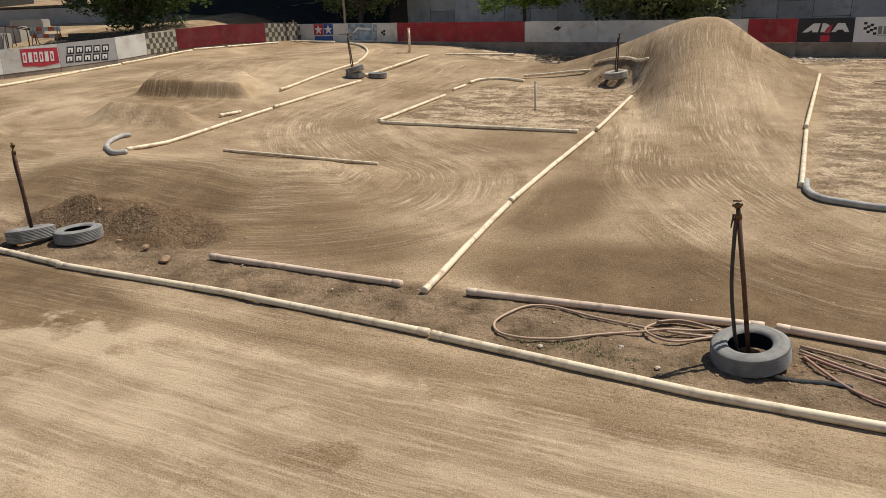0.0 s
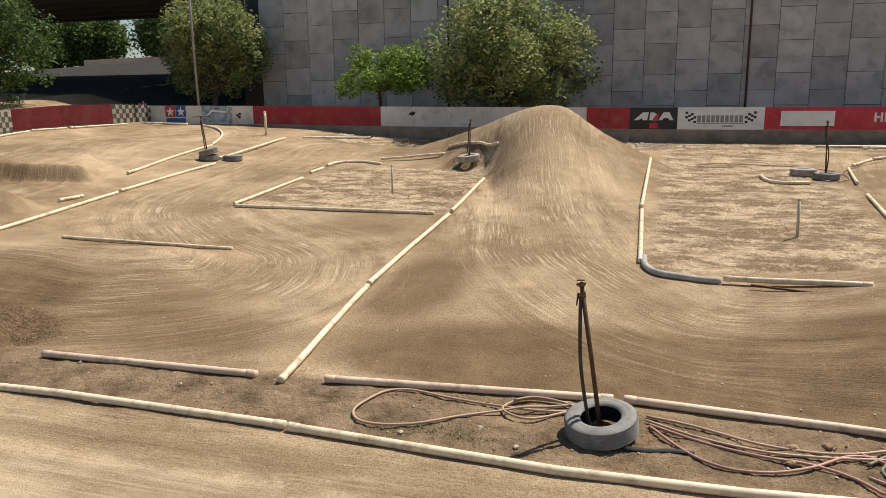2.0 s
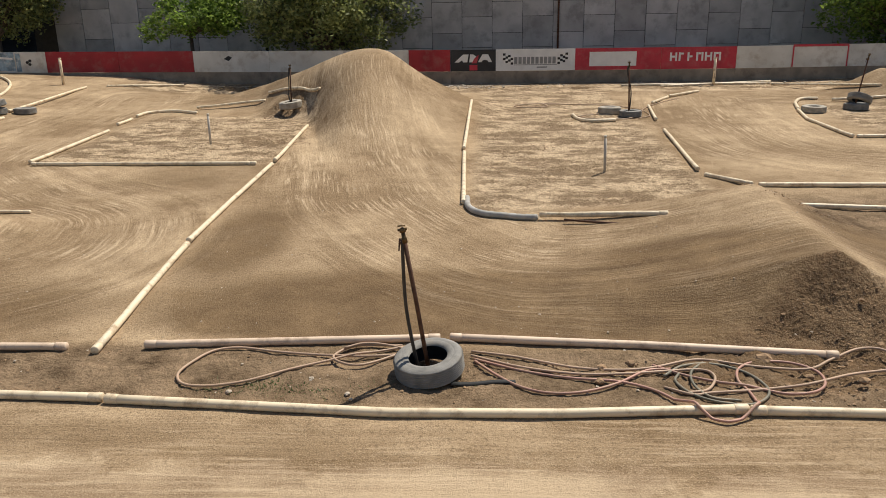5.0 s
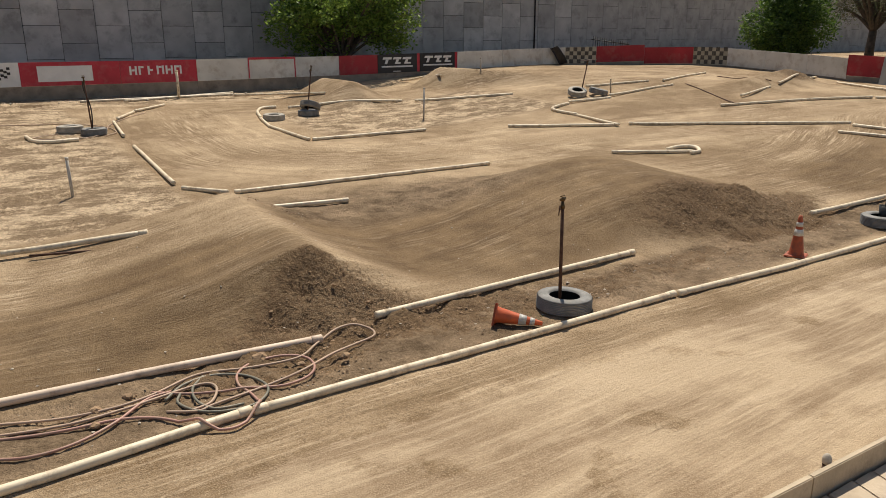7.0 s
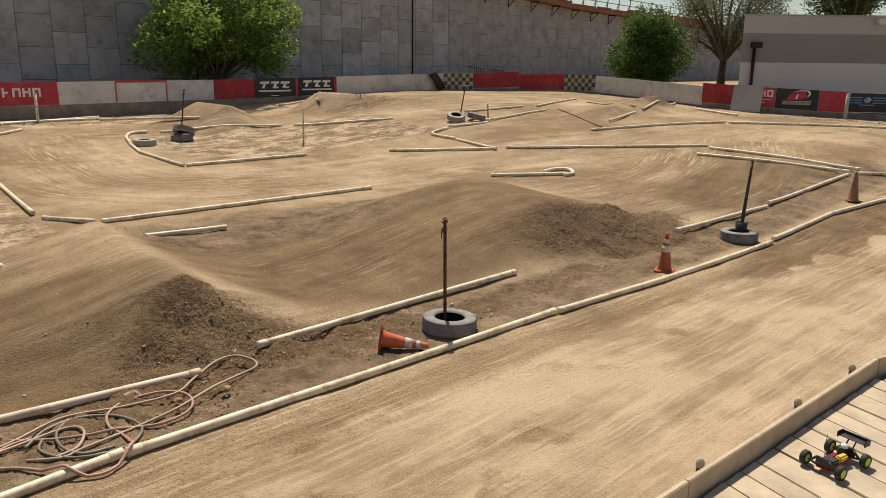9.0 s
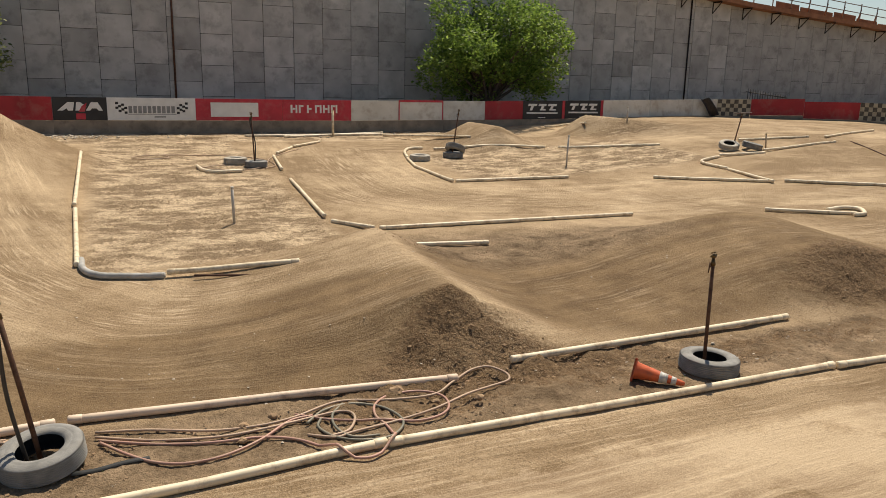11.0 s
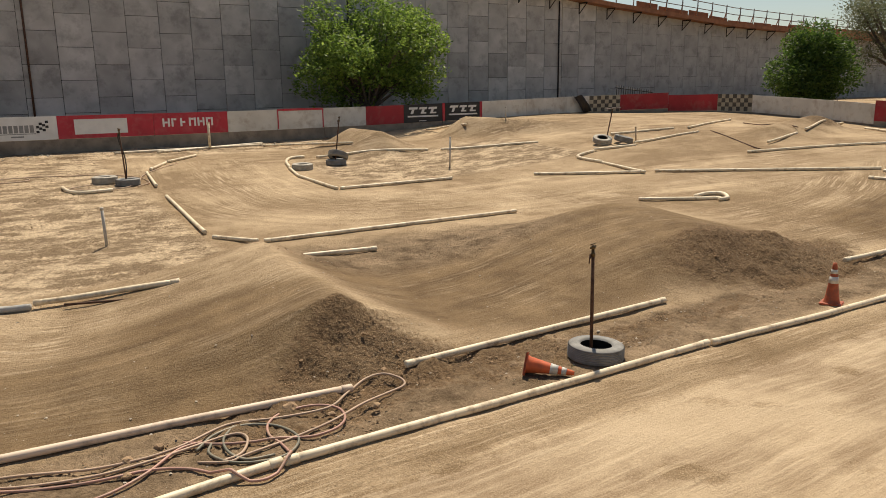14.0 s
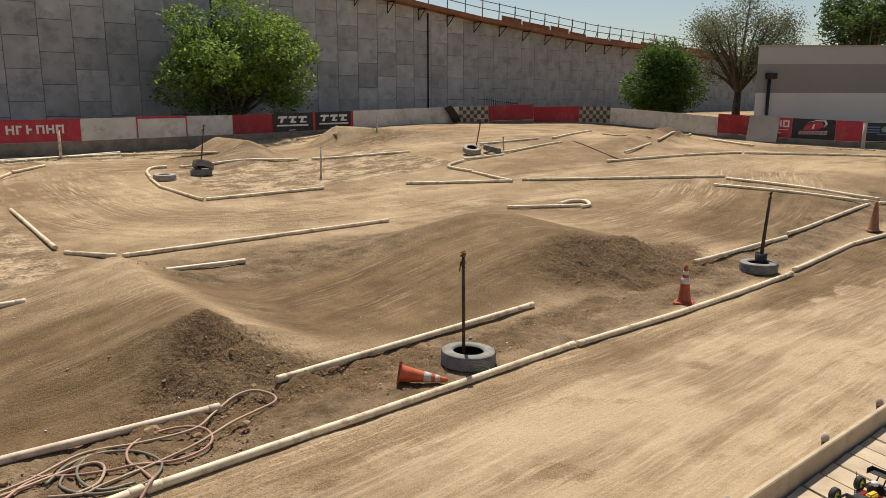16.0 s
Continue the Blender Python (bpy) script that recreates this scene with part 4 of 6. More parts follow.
for z in (0.55, 1.02):
    bm = bmesh.new()
    tube(bm, [(x, -0.7, wall_top(x) + z) for x in (14.2, 18, 30, 36, 48, 64, WALL_R - 0.5)], 0.028, 6)
    part("rail", bm, RAIL, walkway)


# ---- border pipes ----
def rest_line(points, r, step=0.25):
    """The line of a pipe that lies along the ground through points of the plan."""
    out = []
    for (x1, y1), (x2, y2) in zip(points, points[1:]):
        n = max(1, int(math.hypot(x2 - x1, y2 - y1) / step))
        out += [(x1 + (x2 - x1) * k / n, y1 + (y2 - y1) * k / n) for k in range(n)]
    out.append(points[-1])
    z = np.array([float(ground(x, y)) for x, y in out]) + r * 0.95
    k = np.ones(5) / 5
    zs = np.convolve(np.pad(z, 2, mode="edge"), k, "valid")
    if len(points) == 2:
        zs = np.maximum(np.linspace(z[0], z[-1], len(z)), zs)
        zs = np.convolve(np.pad(zs, 4, mode="edge"), np.ones(9) / 9, "valid")
    return [(x, y, c) for (x, y), c in zip(out, zs)]


pipe_count = 0


def buried_pipe(points):
    white_pipe(points, 0.03)


def white_pipe(points, r=0.042):
    global pipe_count
    pipe_count += 1
    line = rest_line(points, r)
    x, y, z = line[0]
    pink = pipe_count in (8, 9, 10)
    e = thing("border_pipe", x, y, z - r, "sun-faded pinkish plastic pipe lying beside the lane" if pink else "weathered white plastic pipe edging the dirt lane", "pipe", "pipes edging the lanes")
    mat = PVC_PINK if pink else PVC
    off = Vector((x, y, z - r))
    line = [Vector(p) - off for p in line]
    bm = bmesh.new()
    tube(bm, line, r, 14)
    part("barrel", bm, mat, e)
    for a, c in ((line[0], line[1]), (line[-1], line[-2])):
        d = (c - a).normalized()
        bm = bmesh.new()
        tube(bm, [a - d * 0.035, a - d * 0.025, a + d * 0.085, a + d * 0.09], [r * 0.86, r * 1.1, r * 1.1, r * 1.01], 14)
        part("end_fitting", bm, mat, e)


def white_bend(points):
    line = rest_line([tuple(p) for p in spline(points, 8)], 0.045, 0.08)
    x, y, z = line[0]
    e = thing("bent_pipe", x, y, z - 0.045, "bent weathered white plastic pipe rounding the corner", "pipe", "pipes edging the lanes")
    off = Vector((x, y, z - 0.045))
    bm = bmesh.new()
    tube(bm, [Vector(p) - off for p in line], 0.048, 12, ripple=0.02)
    part("barrel", bm, PVC, e)


def grey_bend(points):
    line = rest_line([tuple(p) for p in spline(points, 8)], 0.05, 0.08)
    x, y, z = line[0]
    e = thing("drain_hose", x, y, z - 0.05, "grey flexible drain hose bent round the corner", "hose", "pipes edging the lanes")
    off = Vector((x, y, z - 0.05))
    bm = bmesh.new()
    tube(bm, [Vector(p) - off for p in line], 0.05, 12, ripple=0.07)
    part("corrugated_hose", bm, GREY_HOSE, e)


def thin_pipe(points):
    line = rest_line(points, 0.016)
    x, y, z = line[0]
    e = thing("thin_pipe", x, y, z - 0.016, "thin brown pipe lying in the dirt", "pipe")
    off = Vector((x, y, z - 0.016))
    bm = bmesh.new()
    tube(bm, [Vector(p) - off for p in line], 0.018, 8)
    part("barrel", bm, RUST, e)


white_pipe([(-11.05, 5.98), (-10.44, 5.92), (-9.13, 5.85)])
white_pipe([(-9.03, 5.82), (-6.25, 5.91), (-3.56, 5.84)])
white_pipe([(-3.46, 5.82), (-0.91, 5.67), (0.53, 5.7), (2.09, 5.82)])
white_pipe([(2.17, 5.8), (4.28, 5.76), (7.62, 5.75)])
white_pipe([(7.72, 5.72), (9.9, 5.59), (13.55, 5.51)])
white_pipe([(13.86, 5.58), (16.59, 5.59), (19.3, 5.25)])
white_pipe([(19.43, 5.23), (21.78, 5.0)])
white_pipe([(-7.36, 6.87), (-4.51, 6.93)])
white_pipe([(-3.64, 7.01), (-0.62, 7.26)])
white_pipe([(-0.45, 7.28), (1.47, 7.14), (3.3, 6.94)])
white_pipe([(4.17, 7.19), (8.56, 7.27)])
white_pipe([(-4.13, 6.86), (-4.31, 8.31), (-4.52, 10.27)])
white_pipe([(-4.54, 10.42), (-4.68, 12.78), (-4.8, 15.67)])
white_pipe([(-4.82, 16.03), (-5.19, 20.56)])
white_pipe([(-10.2, 15.77), (-5.2, 15.77)])
white_pipe([(-10.36, 15.95), (-10.6, 19.98)])
white_pipe([(-10.78, 20.93), (-10.88, 21.99)])
white_bend([(-10.96, 22.5), (-10.91, 23.19), (-10.22, 23.49), (-9.28, 23.04)])
white_pipe([(-9.51, 23.75), (-7.36, 23.92)])
white_bend([(-7.27, 24.18), (-6.79, 23.84), (-6.12, 23.13), (-5.69, 22.72), (-5.39, 22.5), (-5.17, 22.24)])
white_pipe([(-0.72, 23.36), (-0.72, 17.21)])
white_pipe([(-0.7, 16.91), (-0.55, 12.58)])
grey_bend([(-0.5, 12.88), (-0.45, 12.27), (-0.23, 11.87), (0.23, 11.69), (0.66, 11.53)])
white_pipe([(0.73, 11.53), (2.5, 10.9)])
thin_pipe([(1.05, 11.21), (1.82, 10.86)])
white_pipe([(4.71, 23.71), (4.41, 21.09)])
white_pipe([(4.93, 24.21), (5.71, 25.67)])
white_pipe([(5.82, 25.81), (7.04, 27.09)])
white_pipe([(4.31, 19.48), (4.01, 15.01)])
white_pipe([(4.08, 14.59), (4.65, 13.78)])
white_pipe([(4.73, 28.93), (10.18, 29.15)])
white_pipe([(10.16, 28.79), (12.16, 25.03)])
white_pipe([(4.83, 13.78), (10.76, 13.63)])
white_pipe([(4.77, 12.36), (6.34, 12.15)])
white_bend([(10.22, 24.89), (9.69, 24.82), (9.22, 24.02), (8.85, 22.78)])
white_pipe([(8.8, 22.67), (8.44, 21.07), (8.5, 18.49)])
white_pipe([(8.63, 18.46), (12.09, 18.35)])
white_pipe([(10.55, 24.54), (14.52, 23.66)])
white_pipe([(14.9, 23.26), (18.15, 21.76)])
white_pipe([(14.33, 17.24), (16.67, 15.16)])
white_pipe([(16.97, 14.98), (20.85, 10.68)])
white_pipe([(19.66, 10.29), (20.4, 6.63)])
white_pipe([(20.64, 10.44), (20.87, 6.52)])
white_pipe([(20.79, 6.46), (21.46, 5.99)])
white_pipe([(21.44, 5.91), (22.38, 5.16)])
white_pipe([(14.08, 12.88), (15.51, 11.66)])
white_bend([(15.24, 12.18), (15.68, 12.16), (15.91, 11.88), (15.63, 11.52), (15.36, 11.55)])
white_pipe([(16.59, 15.08), (16.96, 17.15)])
white_bend([(16.96, 17.15), (16.97, 18.09), (17.25, 18.53), (18.11, 18.74)])
white_pipe([(18.21, 18.79), (19.79, 18.47)])
white_pipe([(19.95, 18.62), (23.34, 18.73)])
white_pipe([(20.86, 20.67), (23.53, 20.05)])
white_pipe([(23.93, 19.63), (28.53, 21.2)])
white_pipe([(20.83, 14.72), (22.9, 13.75), (25.65, 12.58)])
white_pipe([(25.75, 12.45), (28.2, 10.6), (30.2, 8.6)])
white_pipe([(30.4, 8.5), (31.6, 7.2)])
white_pipe([(22.59, 15.25), (24.71, 15.63)])
white_pipe([(25.55, 15.81), (31.49, 17.87)])
white_pipe([(30.0, 16.1), (28.79, 13.65)])
white_pipe([(12.98, 7.05), (16.07, 6.73)])
white_pipe([(16.28, 6.76), (20.42, 6.6)])
white_pipe([(-14.41, 14.65), (-14.38, 15.34)])
grey_bend([(-14.65, 11.92), (-14.69, 11.63), (-14.31, 11.0), (-12.87, 9.91), (-12.5, 10.0)])
white_pipe([(-13.66, 10.99), (-13.51, 11.95), (-13.96, 16.11)])
white_pipe([(-14.01, 16.33), (-14.18, 18.48), (-14.29, 21.08)])
white_pipe([(-14.7, 22.04), (-14.96, 27.07)])
buried_pipe([(-11.97, 12.11), (-7.99, 11.99)])
white_pipe([(-15.3, 18.23), (-16.6, 24.47)])
white_bend([(-20.45, 29.5), (-18.91, 28.38), (-17.93, 27.24), (-17.11, 25.71), (-16.67, 24.58)])
white_pipe([(-23.42, 29.26), (-21.36, 29.74)])
white_pipe([(-24.37, 25.96), (-23.52, 28.34)])
white_pipe([(-24.91, 24.46), (-24.44, 25.77)])
white_pipe([(-24.54, 20.35), (-24.95, 24.34)])
white_pipe([(-23.45, 14.65), (-24.56, 20.23)])
white_pipe([(-14.36, 27.52), (-12.09, 28.97)])
white_pipe([(-18.52, 18.09), (-18.43, 18.55)])
white_pipe([(6.11, 28.59), (7.99, 29.08), (10.37, 29.69)])
white_pipe([(17.68, 28.81), (17.62, 25.69)])
thin_pipe([(24.08, 18.71), (21.44, 14.73)])
thin_pipe([(27.75, 19.98), (25.12, 15.85)])
white_bend([(2.24, 22.02), (2.32, 21.33), (2.62, 20.98), (3.32, 21.05)])



# ---- building beside the track ----
def warehouse():
    x0, y0, a = 34.6, 16.5, -41.0
    e = thing("building", x0, y0, 0.6, "low rendered warehouse with white and grey bands", "building", rz=a)
    for name, mat, z0, z1, off in (("lower_wall", WALL_WHITE, -0.6, 2.72, 0.0), ("middle_wall", WALL_GREY, 2.72, 4.02, 0.004), ("upper_wall", WALL_LIGHT, 4.02, 4.78, 0.008)):
        bm = bmesh.new()
        box(bm, 0 - off, 0 - off, z0, 22 + off, 14, z1)
        for v in bm.verts:
            v.co.x += 0.6 * v.co.y
        part(name, bm, mat, e, smooth=False)
    bm = bmesh.new()
    box(bm, -0.06, -0.06, 4.78, 22.06, 14.05, 4.86, 0.015)
    for v in bm.verts:
        v.co.x += 0.6 * v.co.y
    part("parapet_cap", bm, CONCRETE, e, "pale metal parapet cap", smooth=False)
    bm = bmesh.new()
    tube(bm, [(0.55, -0.1, 0.1), (0.55, -0.1, 3.35)], 0.075, 10)
    pipe = part("downpipe", bm, STEEL, e, "dark round downpipe")
    bm = bmesh.new()
    box(bm, 0.38, -0.24, 3.35, 0.86, -0.01, 3.62, 0.02)
    part("rain_head", bm, STEEL, pipe, smooth=False)
    bm = bmesh.new()
    box(bm, 6.1, -0.32, 4.45, 6.55, -0.01, 4.7, 0.02)
    part("wall_lamp", bm, WALL_WHITE, e, "white box lamp under the parapet", smooth=False)


warehouse()

# ---- plywood sheet leaning on the fence ----
sheet = thing("leaning_sheet", 31.35, 14.55, float(ground(31.35, 14.55)), "tan plywood sheet leaning against the fence", "sheet", rz=-84)
bm = bmesh.new()
box(bm, -0.62, -0.02, 0, 0.62, 0.02, 1.12, 0.004)
bmesh.ops.rotate(bm, cent=(0, 0, 0), matrix=Matrix.Rotation(radians(-14), 3, "X"), verts=bm.verts[:])
part("board", bm, CONCRETE, sheet, smooth=False)

# ---- tarp thrown over the far fence ----
tarp = thing("tarp", 28.3, 30.3, BZ + 0.44, "dark tarpaulin thrown over the fence", "tarpaulin")
bm = bmesh.new()
bmesh.ops.create_grid(bm, x_segments=14, y_segments=14, size=0.5)
rng = random.Random(3)
for v in bm.verts:
    s, d = v.co.x, v.co.y + 0.5
    v.co = (s * 0.8 + d * 0.7 - 0.4, -0.06 - 0.05 * math.sin(9 * s) - 0.1 * (1 - abs(d - 0.5)) + rng.uniform(-0.02, 0.02), 1.22 - d * 0.85 + 0.05 * math.sin(7 * s))
bmesh.ops.solidify(bm, geom=bm.faces[:], thickness=0.012)
part("cloth", bm, STEEL, tarp)


# ---- tyres ----
def tyre_meshes():
    R, r, h = 0.335, 0.185, 0.205
    prof = [(r, 0.03), (r + 0.012, 0.012), (r + 0.05, 0.0), (R - 0.06, 0.0), (R - 0.018, 0.018)]
    n = 7
    for k in range(n):
        z = 0.03 + (h - 0.06) * k / n
        w = (h - 0.06) / n
        prof += [(R, z + 0.004), (R + 0.001, z + w * 0.72), (R - 0.011, z + w * 0.78), (R - 0.011, z + w * 0.96)]
    prof += [(R, h - 0.03), (R - 0.018, h - 0.016), (R - 0.06, h), (R - 0.075, h - 0.004), (r + 0.06, h - 0.003), (r + 0.05, h), (r + 0.012, h - 0.012), (r, h - 0.03)]
    bm = bmesh.new()
    lathe(bm, prof, 48)
    outer = bpy.data.meshes.new("carcass")
    bm.to_mesh(outer)
    bm.free()
    outer.materials.append(RUBBER)
    outer.shade_smooth()
    bm = bmesh.new()
    lathe(bm, [(r, 0.03), (r + 0.075, 0.025), (R - 0.03, 0.06), (R - 0.025, h / 2), (R - 0.03, h - 0.06), (r + 0.075, h - 0.025), (r, h - 0.03)], 32)
    inner = bpy.data.meshes.new("inner_liner")
    bm.to_mesh(inner)
    bm.free()
    inner.materials.append(RUBBER_INNER)
    inner.shade_smooth()
    return outer, inner


TYRE_OUT, TYRE_IN = tyre_meshes()


PALE_OUT = TYRE_OUT.copy()
PALE_OUT.materials[0] = PALE_RUBBER


def tyre(x, y, label, tilt=(0, 0), lift=0.0, size=1.0, turn=0.0, pale=False):
    z = float(ground(x, y))
    e = thing("tyre", x, y, z - 0.015 + lift, label, "tyre", "old tyres along the track")
    e.matrix_basis = pose(x, y, z - 0.015 + lift, tilt[0], tilt[1], turn) @ Matrix.Scale(size, 4)
    for name, me in (("carcass", PALE_OUT if pale else TYRE_OUT), ("inner_liner", TYRE_IN)):
        o = new(name, me)
        o.parent = e
    return e


NEAR_TYRE = "worn grey car tyre lying flat round a sprinkler"
tyre(-0.63, 6.52, NEAR_TYRE, (8, -6), 0.03)
tyre(6.2, 6.23, NEAR_TYRE, (1, 2))
tyre(13.42, 6.05, NEAR_TYRE)
tyre(-6.1, 22.4, "pale worn tyre lying beside the big jump", (4, -6), 0.03, 1.05, pale=True)
tyre(3.36, 22.5, "dusty pale tyre lying on the dry infield", pale=True)
tyre(3.85, 21.9, "worn tyre lying under a sprinkler", size=0.95)
tyre(9.13, 22.4, "pale worn tyre lying inside the pipes", (2, 0), pale=True)
tyre(10.5, 22.85, "worn tyre at the bottom of a pair")
tyre(10.56, 22.87, "worn tyre leaning on another tyre", (-16, 22), 0.22)
tyre(-10.5, 6.46, NEAR_TYRE, (-4, -9), 0.03)
tyre(-9.85, 6.76, "worn grey tyre lying beside a heap of earth", (0, -3), 0.02)
tyre(-14.9, 21.7, "worn tyre lying beneath a sprinkler", size=0.95)
tyre(-14.86, 21.7, "worn tyre on top of another", (6, -14), 0.2, 0.95)
tyre(-14.3, 22.2, "worn tyre lying flat on the infield", size=0.95)
tyre(19.33, 19.6, "pale worn tyre tipped up beneath a thin sprinkler", (16, -8), 0.08, pale=True)
tyre(19.95, 19.2, "worn tyre lying tipped among the pipes", (9, 10), 0.05)


# ---- sprinklers on risers ----
def sprinkler(x, y, top, label, twin=0.0, bow=0.0, bucket=False, tee=False, gap=0.1):
    """An iron riser from the ground at (x, y) to top, with a hose tied beside it and a brass head."""
    z = float(ground(x, y))
    e = thing("sprinkler", x, y, z, label, "sprinkler", "sprinklers standing in tyres")
    t = Vector(top) - Vector((x, y, z))
    bm = bmesh.new()
    tube(bm, [(0, 0, -0.05), t * 0.5, t * 0.93], 0.021, 10)
    part("riser", bm, RUST, e, "rusty iron riser")
    if twin:
        side = Vector((-1, -0.1, 0))
        bm = bmesh.new()
        pts = [side * -gap + Vector((-0.12, 0, -0.02)) * twin, t * 0.25 + side * (0.06 + bow), t * 0.5 + side * (0.05 + bow), t * 0.8 + side * 0.045, t * 0.92 + side * 0.015]
        tube(bm, spline(pts, 6), 0.017, 8)
        part("feed_hose", bm, RISER_HOSE, e, "dark hose tied to the riser")
    bm = bmesh.new()
    up = t.normalized()
    tube(bm, [t * 0.9, t * 0.93, t * 0.935, t * 0.97], [0.028, 0.028, 0.02, 0.018], 10)
    tube(bm, [t * 0.97, t * 0.985, t], [0.03, 0.032, 0.012], 8)
    tube(bm, [t - up * 0.03 + Vector((-0.045, 0, 0.0)), t - up * 0.03 + Vector((0.038, 0, 0.018))], [0.011, 0.015], 7)
    tube(bm, [t + Vector((-0.04, 0, 0.012)), t + Vector((0.03, 0.0, 0.018))], [0.007, 0.007], 6)
    head = part("sprinkler_head", bm, BRASS, e, "tarnished brass sprinkler head")
    bm = bmesh.new()
    tube(bm, [t * 0.9 + Vector((-0.03, 0, 0)), t * 0.9 + Vector((-0.05, 0, -0.01))], 0.012, 7)
    tube(bm, [t * 0.9 + Vector((-0.045, 0, 0.04)), t * 0.9 + Vector((-0.058, 0, -0.08))], [0.01, 0.006], 6)
    part("valve_lever", bm, RUST, head)
    if bucket:
        bm = bmesh.new()
        lathe(bm, [(0.0, 0.01), (0.09, 0.01), (0.11, 0.3), (0.1, 0.3), (0.085, 0.06), (0.0, 0.06)], 18)
        part("collar", bm, BLACK_PLASTIC, e, "black plastic bucket round the foot")
    if tee:
        bm = bmesh.new()
        tube(bm, [t + Vector((-0.35, 0, 0)), t + Vector((0.4, 0, 0.03))], 0.016, 8)
        part("cross_arm", bm, RAIL, e, "pale cross arm")
    return e


S_LABEL = "rusty iron sprinkler riser standing in a tyre"
sprinkler(-0.64, 6.55, (-0.86, 6.52, 1.45), "leaning rusty sprinkler riser with a bowed hose", 1, 0.05, gap=0.02)
sprinkler(6.18, 6.28, (6.18, 6.3, 1.37), S_LABEL)
sprinkler(13.6, 6.1, (13.92, 6.16, 1.46), "rusty twin sprinkler riser in a black bucket", 1.0, 0.02, True, gap=0.14)
sprinkler(-6.1, 22.42, (-6.06, 22.42, 2.22), S_LABEL, 0.4)
sprinkler(3.82, 21.92, (3.75, 21.9, 2.2), S_LABEL, 1, -0.1)
sprinkler(10.45, 22.85, (10.68, 22.85, 2.28), S_LABEL)
sprinkler(-10.5, 6.5, (-10.58, 6.5, 1.44), "leaning rusty sprinkler riser with a tied hose", 1, -0.02)
sprinkler(-14.92, 21.72, (-15.1, 21.72, 2.35), "thin sprinkler riser with a pale cross arm", 0.5, 0.0, False, True)
sprinkler(19.5, 19.6, (19.75, 19.55, 2.35), "thin dark sprinkler riser", 0, 0, False, True)


# ---- stakes ----
def stake(x, y, height, label, lean=0.0, r=0.028, mat=None):
    z = float(ground(x, y))
    e = thing("stake", x, y, z, label, "stake", "stakes in the infield")
    bm = bmesh.new()
    tube(bm, [(0, 0, -0.05), (lean, 0, height)], r, 10)
    part("shaft", bm, mat or STAKE_MAT, e)
    bm = bmesh.new()
    tube(bm, [(lean * 0.98, 0, height - 0.04), (lean, 0, height + 0.012)], [r * 1.15, r * 1.1], 10)
    part("cap", bm, mat or STAKE_MAT, e)


stake(-7.03, 18.1, 0.75, "grey weathered stake standing in the infield")
stake(-16.1, 27.6, 0.95, "pale post standing near the board fence", 0, 0.05, PVC)
stake(2.19, 15.0, 0.72, "grey weathered stake standing in the dry infield", -0.02)
stake(13.25, 20.2, 0.95, "slim wooden stake standing in the infield", 0.03)
stake(8.1, 29.0, 1.0, "white post standing near the board fence", 0, 0.05, PVC)
stake(19.3, 25.2, 0.45, "pale post behind a far jump")
stake(20.5, 19.1, 0.5, "short wooden stake beside a tyre", -0.04, 0.03, BOARD)
stake(32.6, 11.0, 1.0, "pale post at the bend beside the fence", 0.03, 0.07, CONCRETE)


# ---- flat rubber strap and larger stones in the strip ----
strap = thing("rubber_strap", -0.22, 6.28, float(ground(-0.22, 6.28)), "flat dark rubber strap lying in the dirt", "strap", rz=2)
bm = bmesh.new()
box(bm, -0.2, -0.03, 0.002, 0.4, 0.03, 0.02, 0.006)
bmesh.ops.subdivide_edges(bm, edges=[e for e in bm.edges if abs(e.verts[0].co.x - e.verts[1].co.x) > 0.3], cuts=6)
for v in bm.verts:
    v.co.z += 0.018 * abs(math.sin(5 * v.co.x))
    v.co.y += 0.02 * math.sin(6 * v.co.x)
part("strip", bm, RUBBER_INNER, strap)


def rock(x, y, s, seed, mat=None):
    rng = random.Random(seed)
    z = float(ground(x, y))
    e = thing("rock", x, y, z, "rough brown lump of earth lying in the strip", "rock", "lumps of earth in the strip")
    bm = bmesh.new()
    bmesh.ops.create_icosphere(bm, subdivisions=2, radius=s / 2)
    for v in bm.verts:
        v.co *= rng.uniform(0.8, 1.15)
        v.co.z = v.co.z * 0.65 + s * 0.2
    part("lump", bm, mat or STONE, e, smooth=False)


for k, (x, y, s) in enumerate(((2.6, 6.85, 0.16), (3.35, 6.42, 0.1), (1.3, 6.75, 0.1), (0.95, 6.35, 0.09), (-7.9, 6.55, 0.17), (-8.6, 6.85, 0.11), (4.9, 6.75, 0.09), (1.0, 6.62, 0.12), (2.9, 6.5, 0.08), (-9.2, 6.9, 0.09))):
    rock(x, y, s, 40 + k)
for k, (x, y, s) in enumerate(((-1.75, 6.35, 0.05), (-2.45, 6.05, 0.06), (-1.35, 6.05, 0.055), (-1.3, 5.95, 0.04), (6.9, 6.9, 0.05))):
    rock(x, y, s, 60 + k, PALE_STONE)


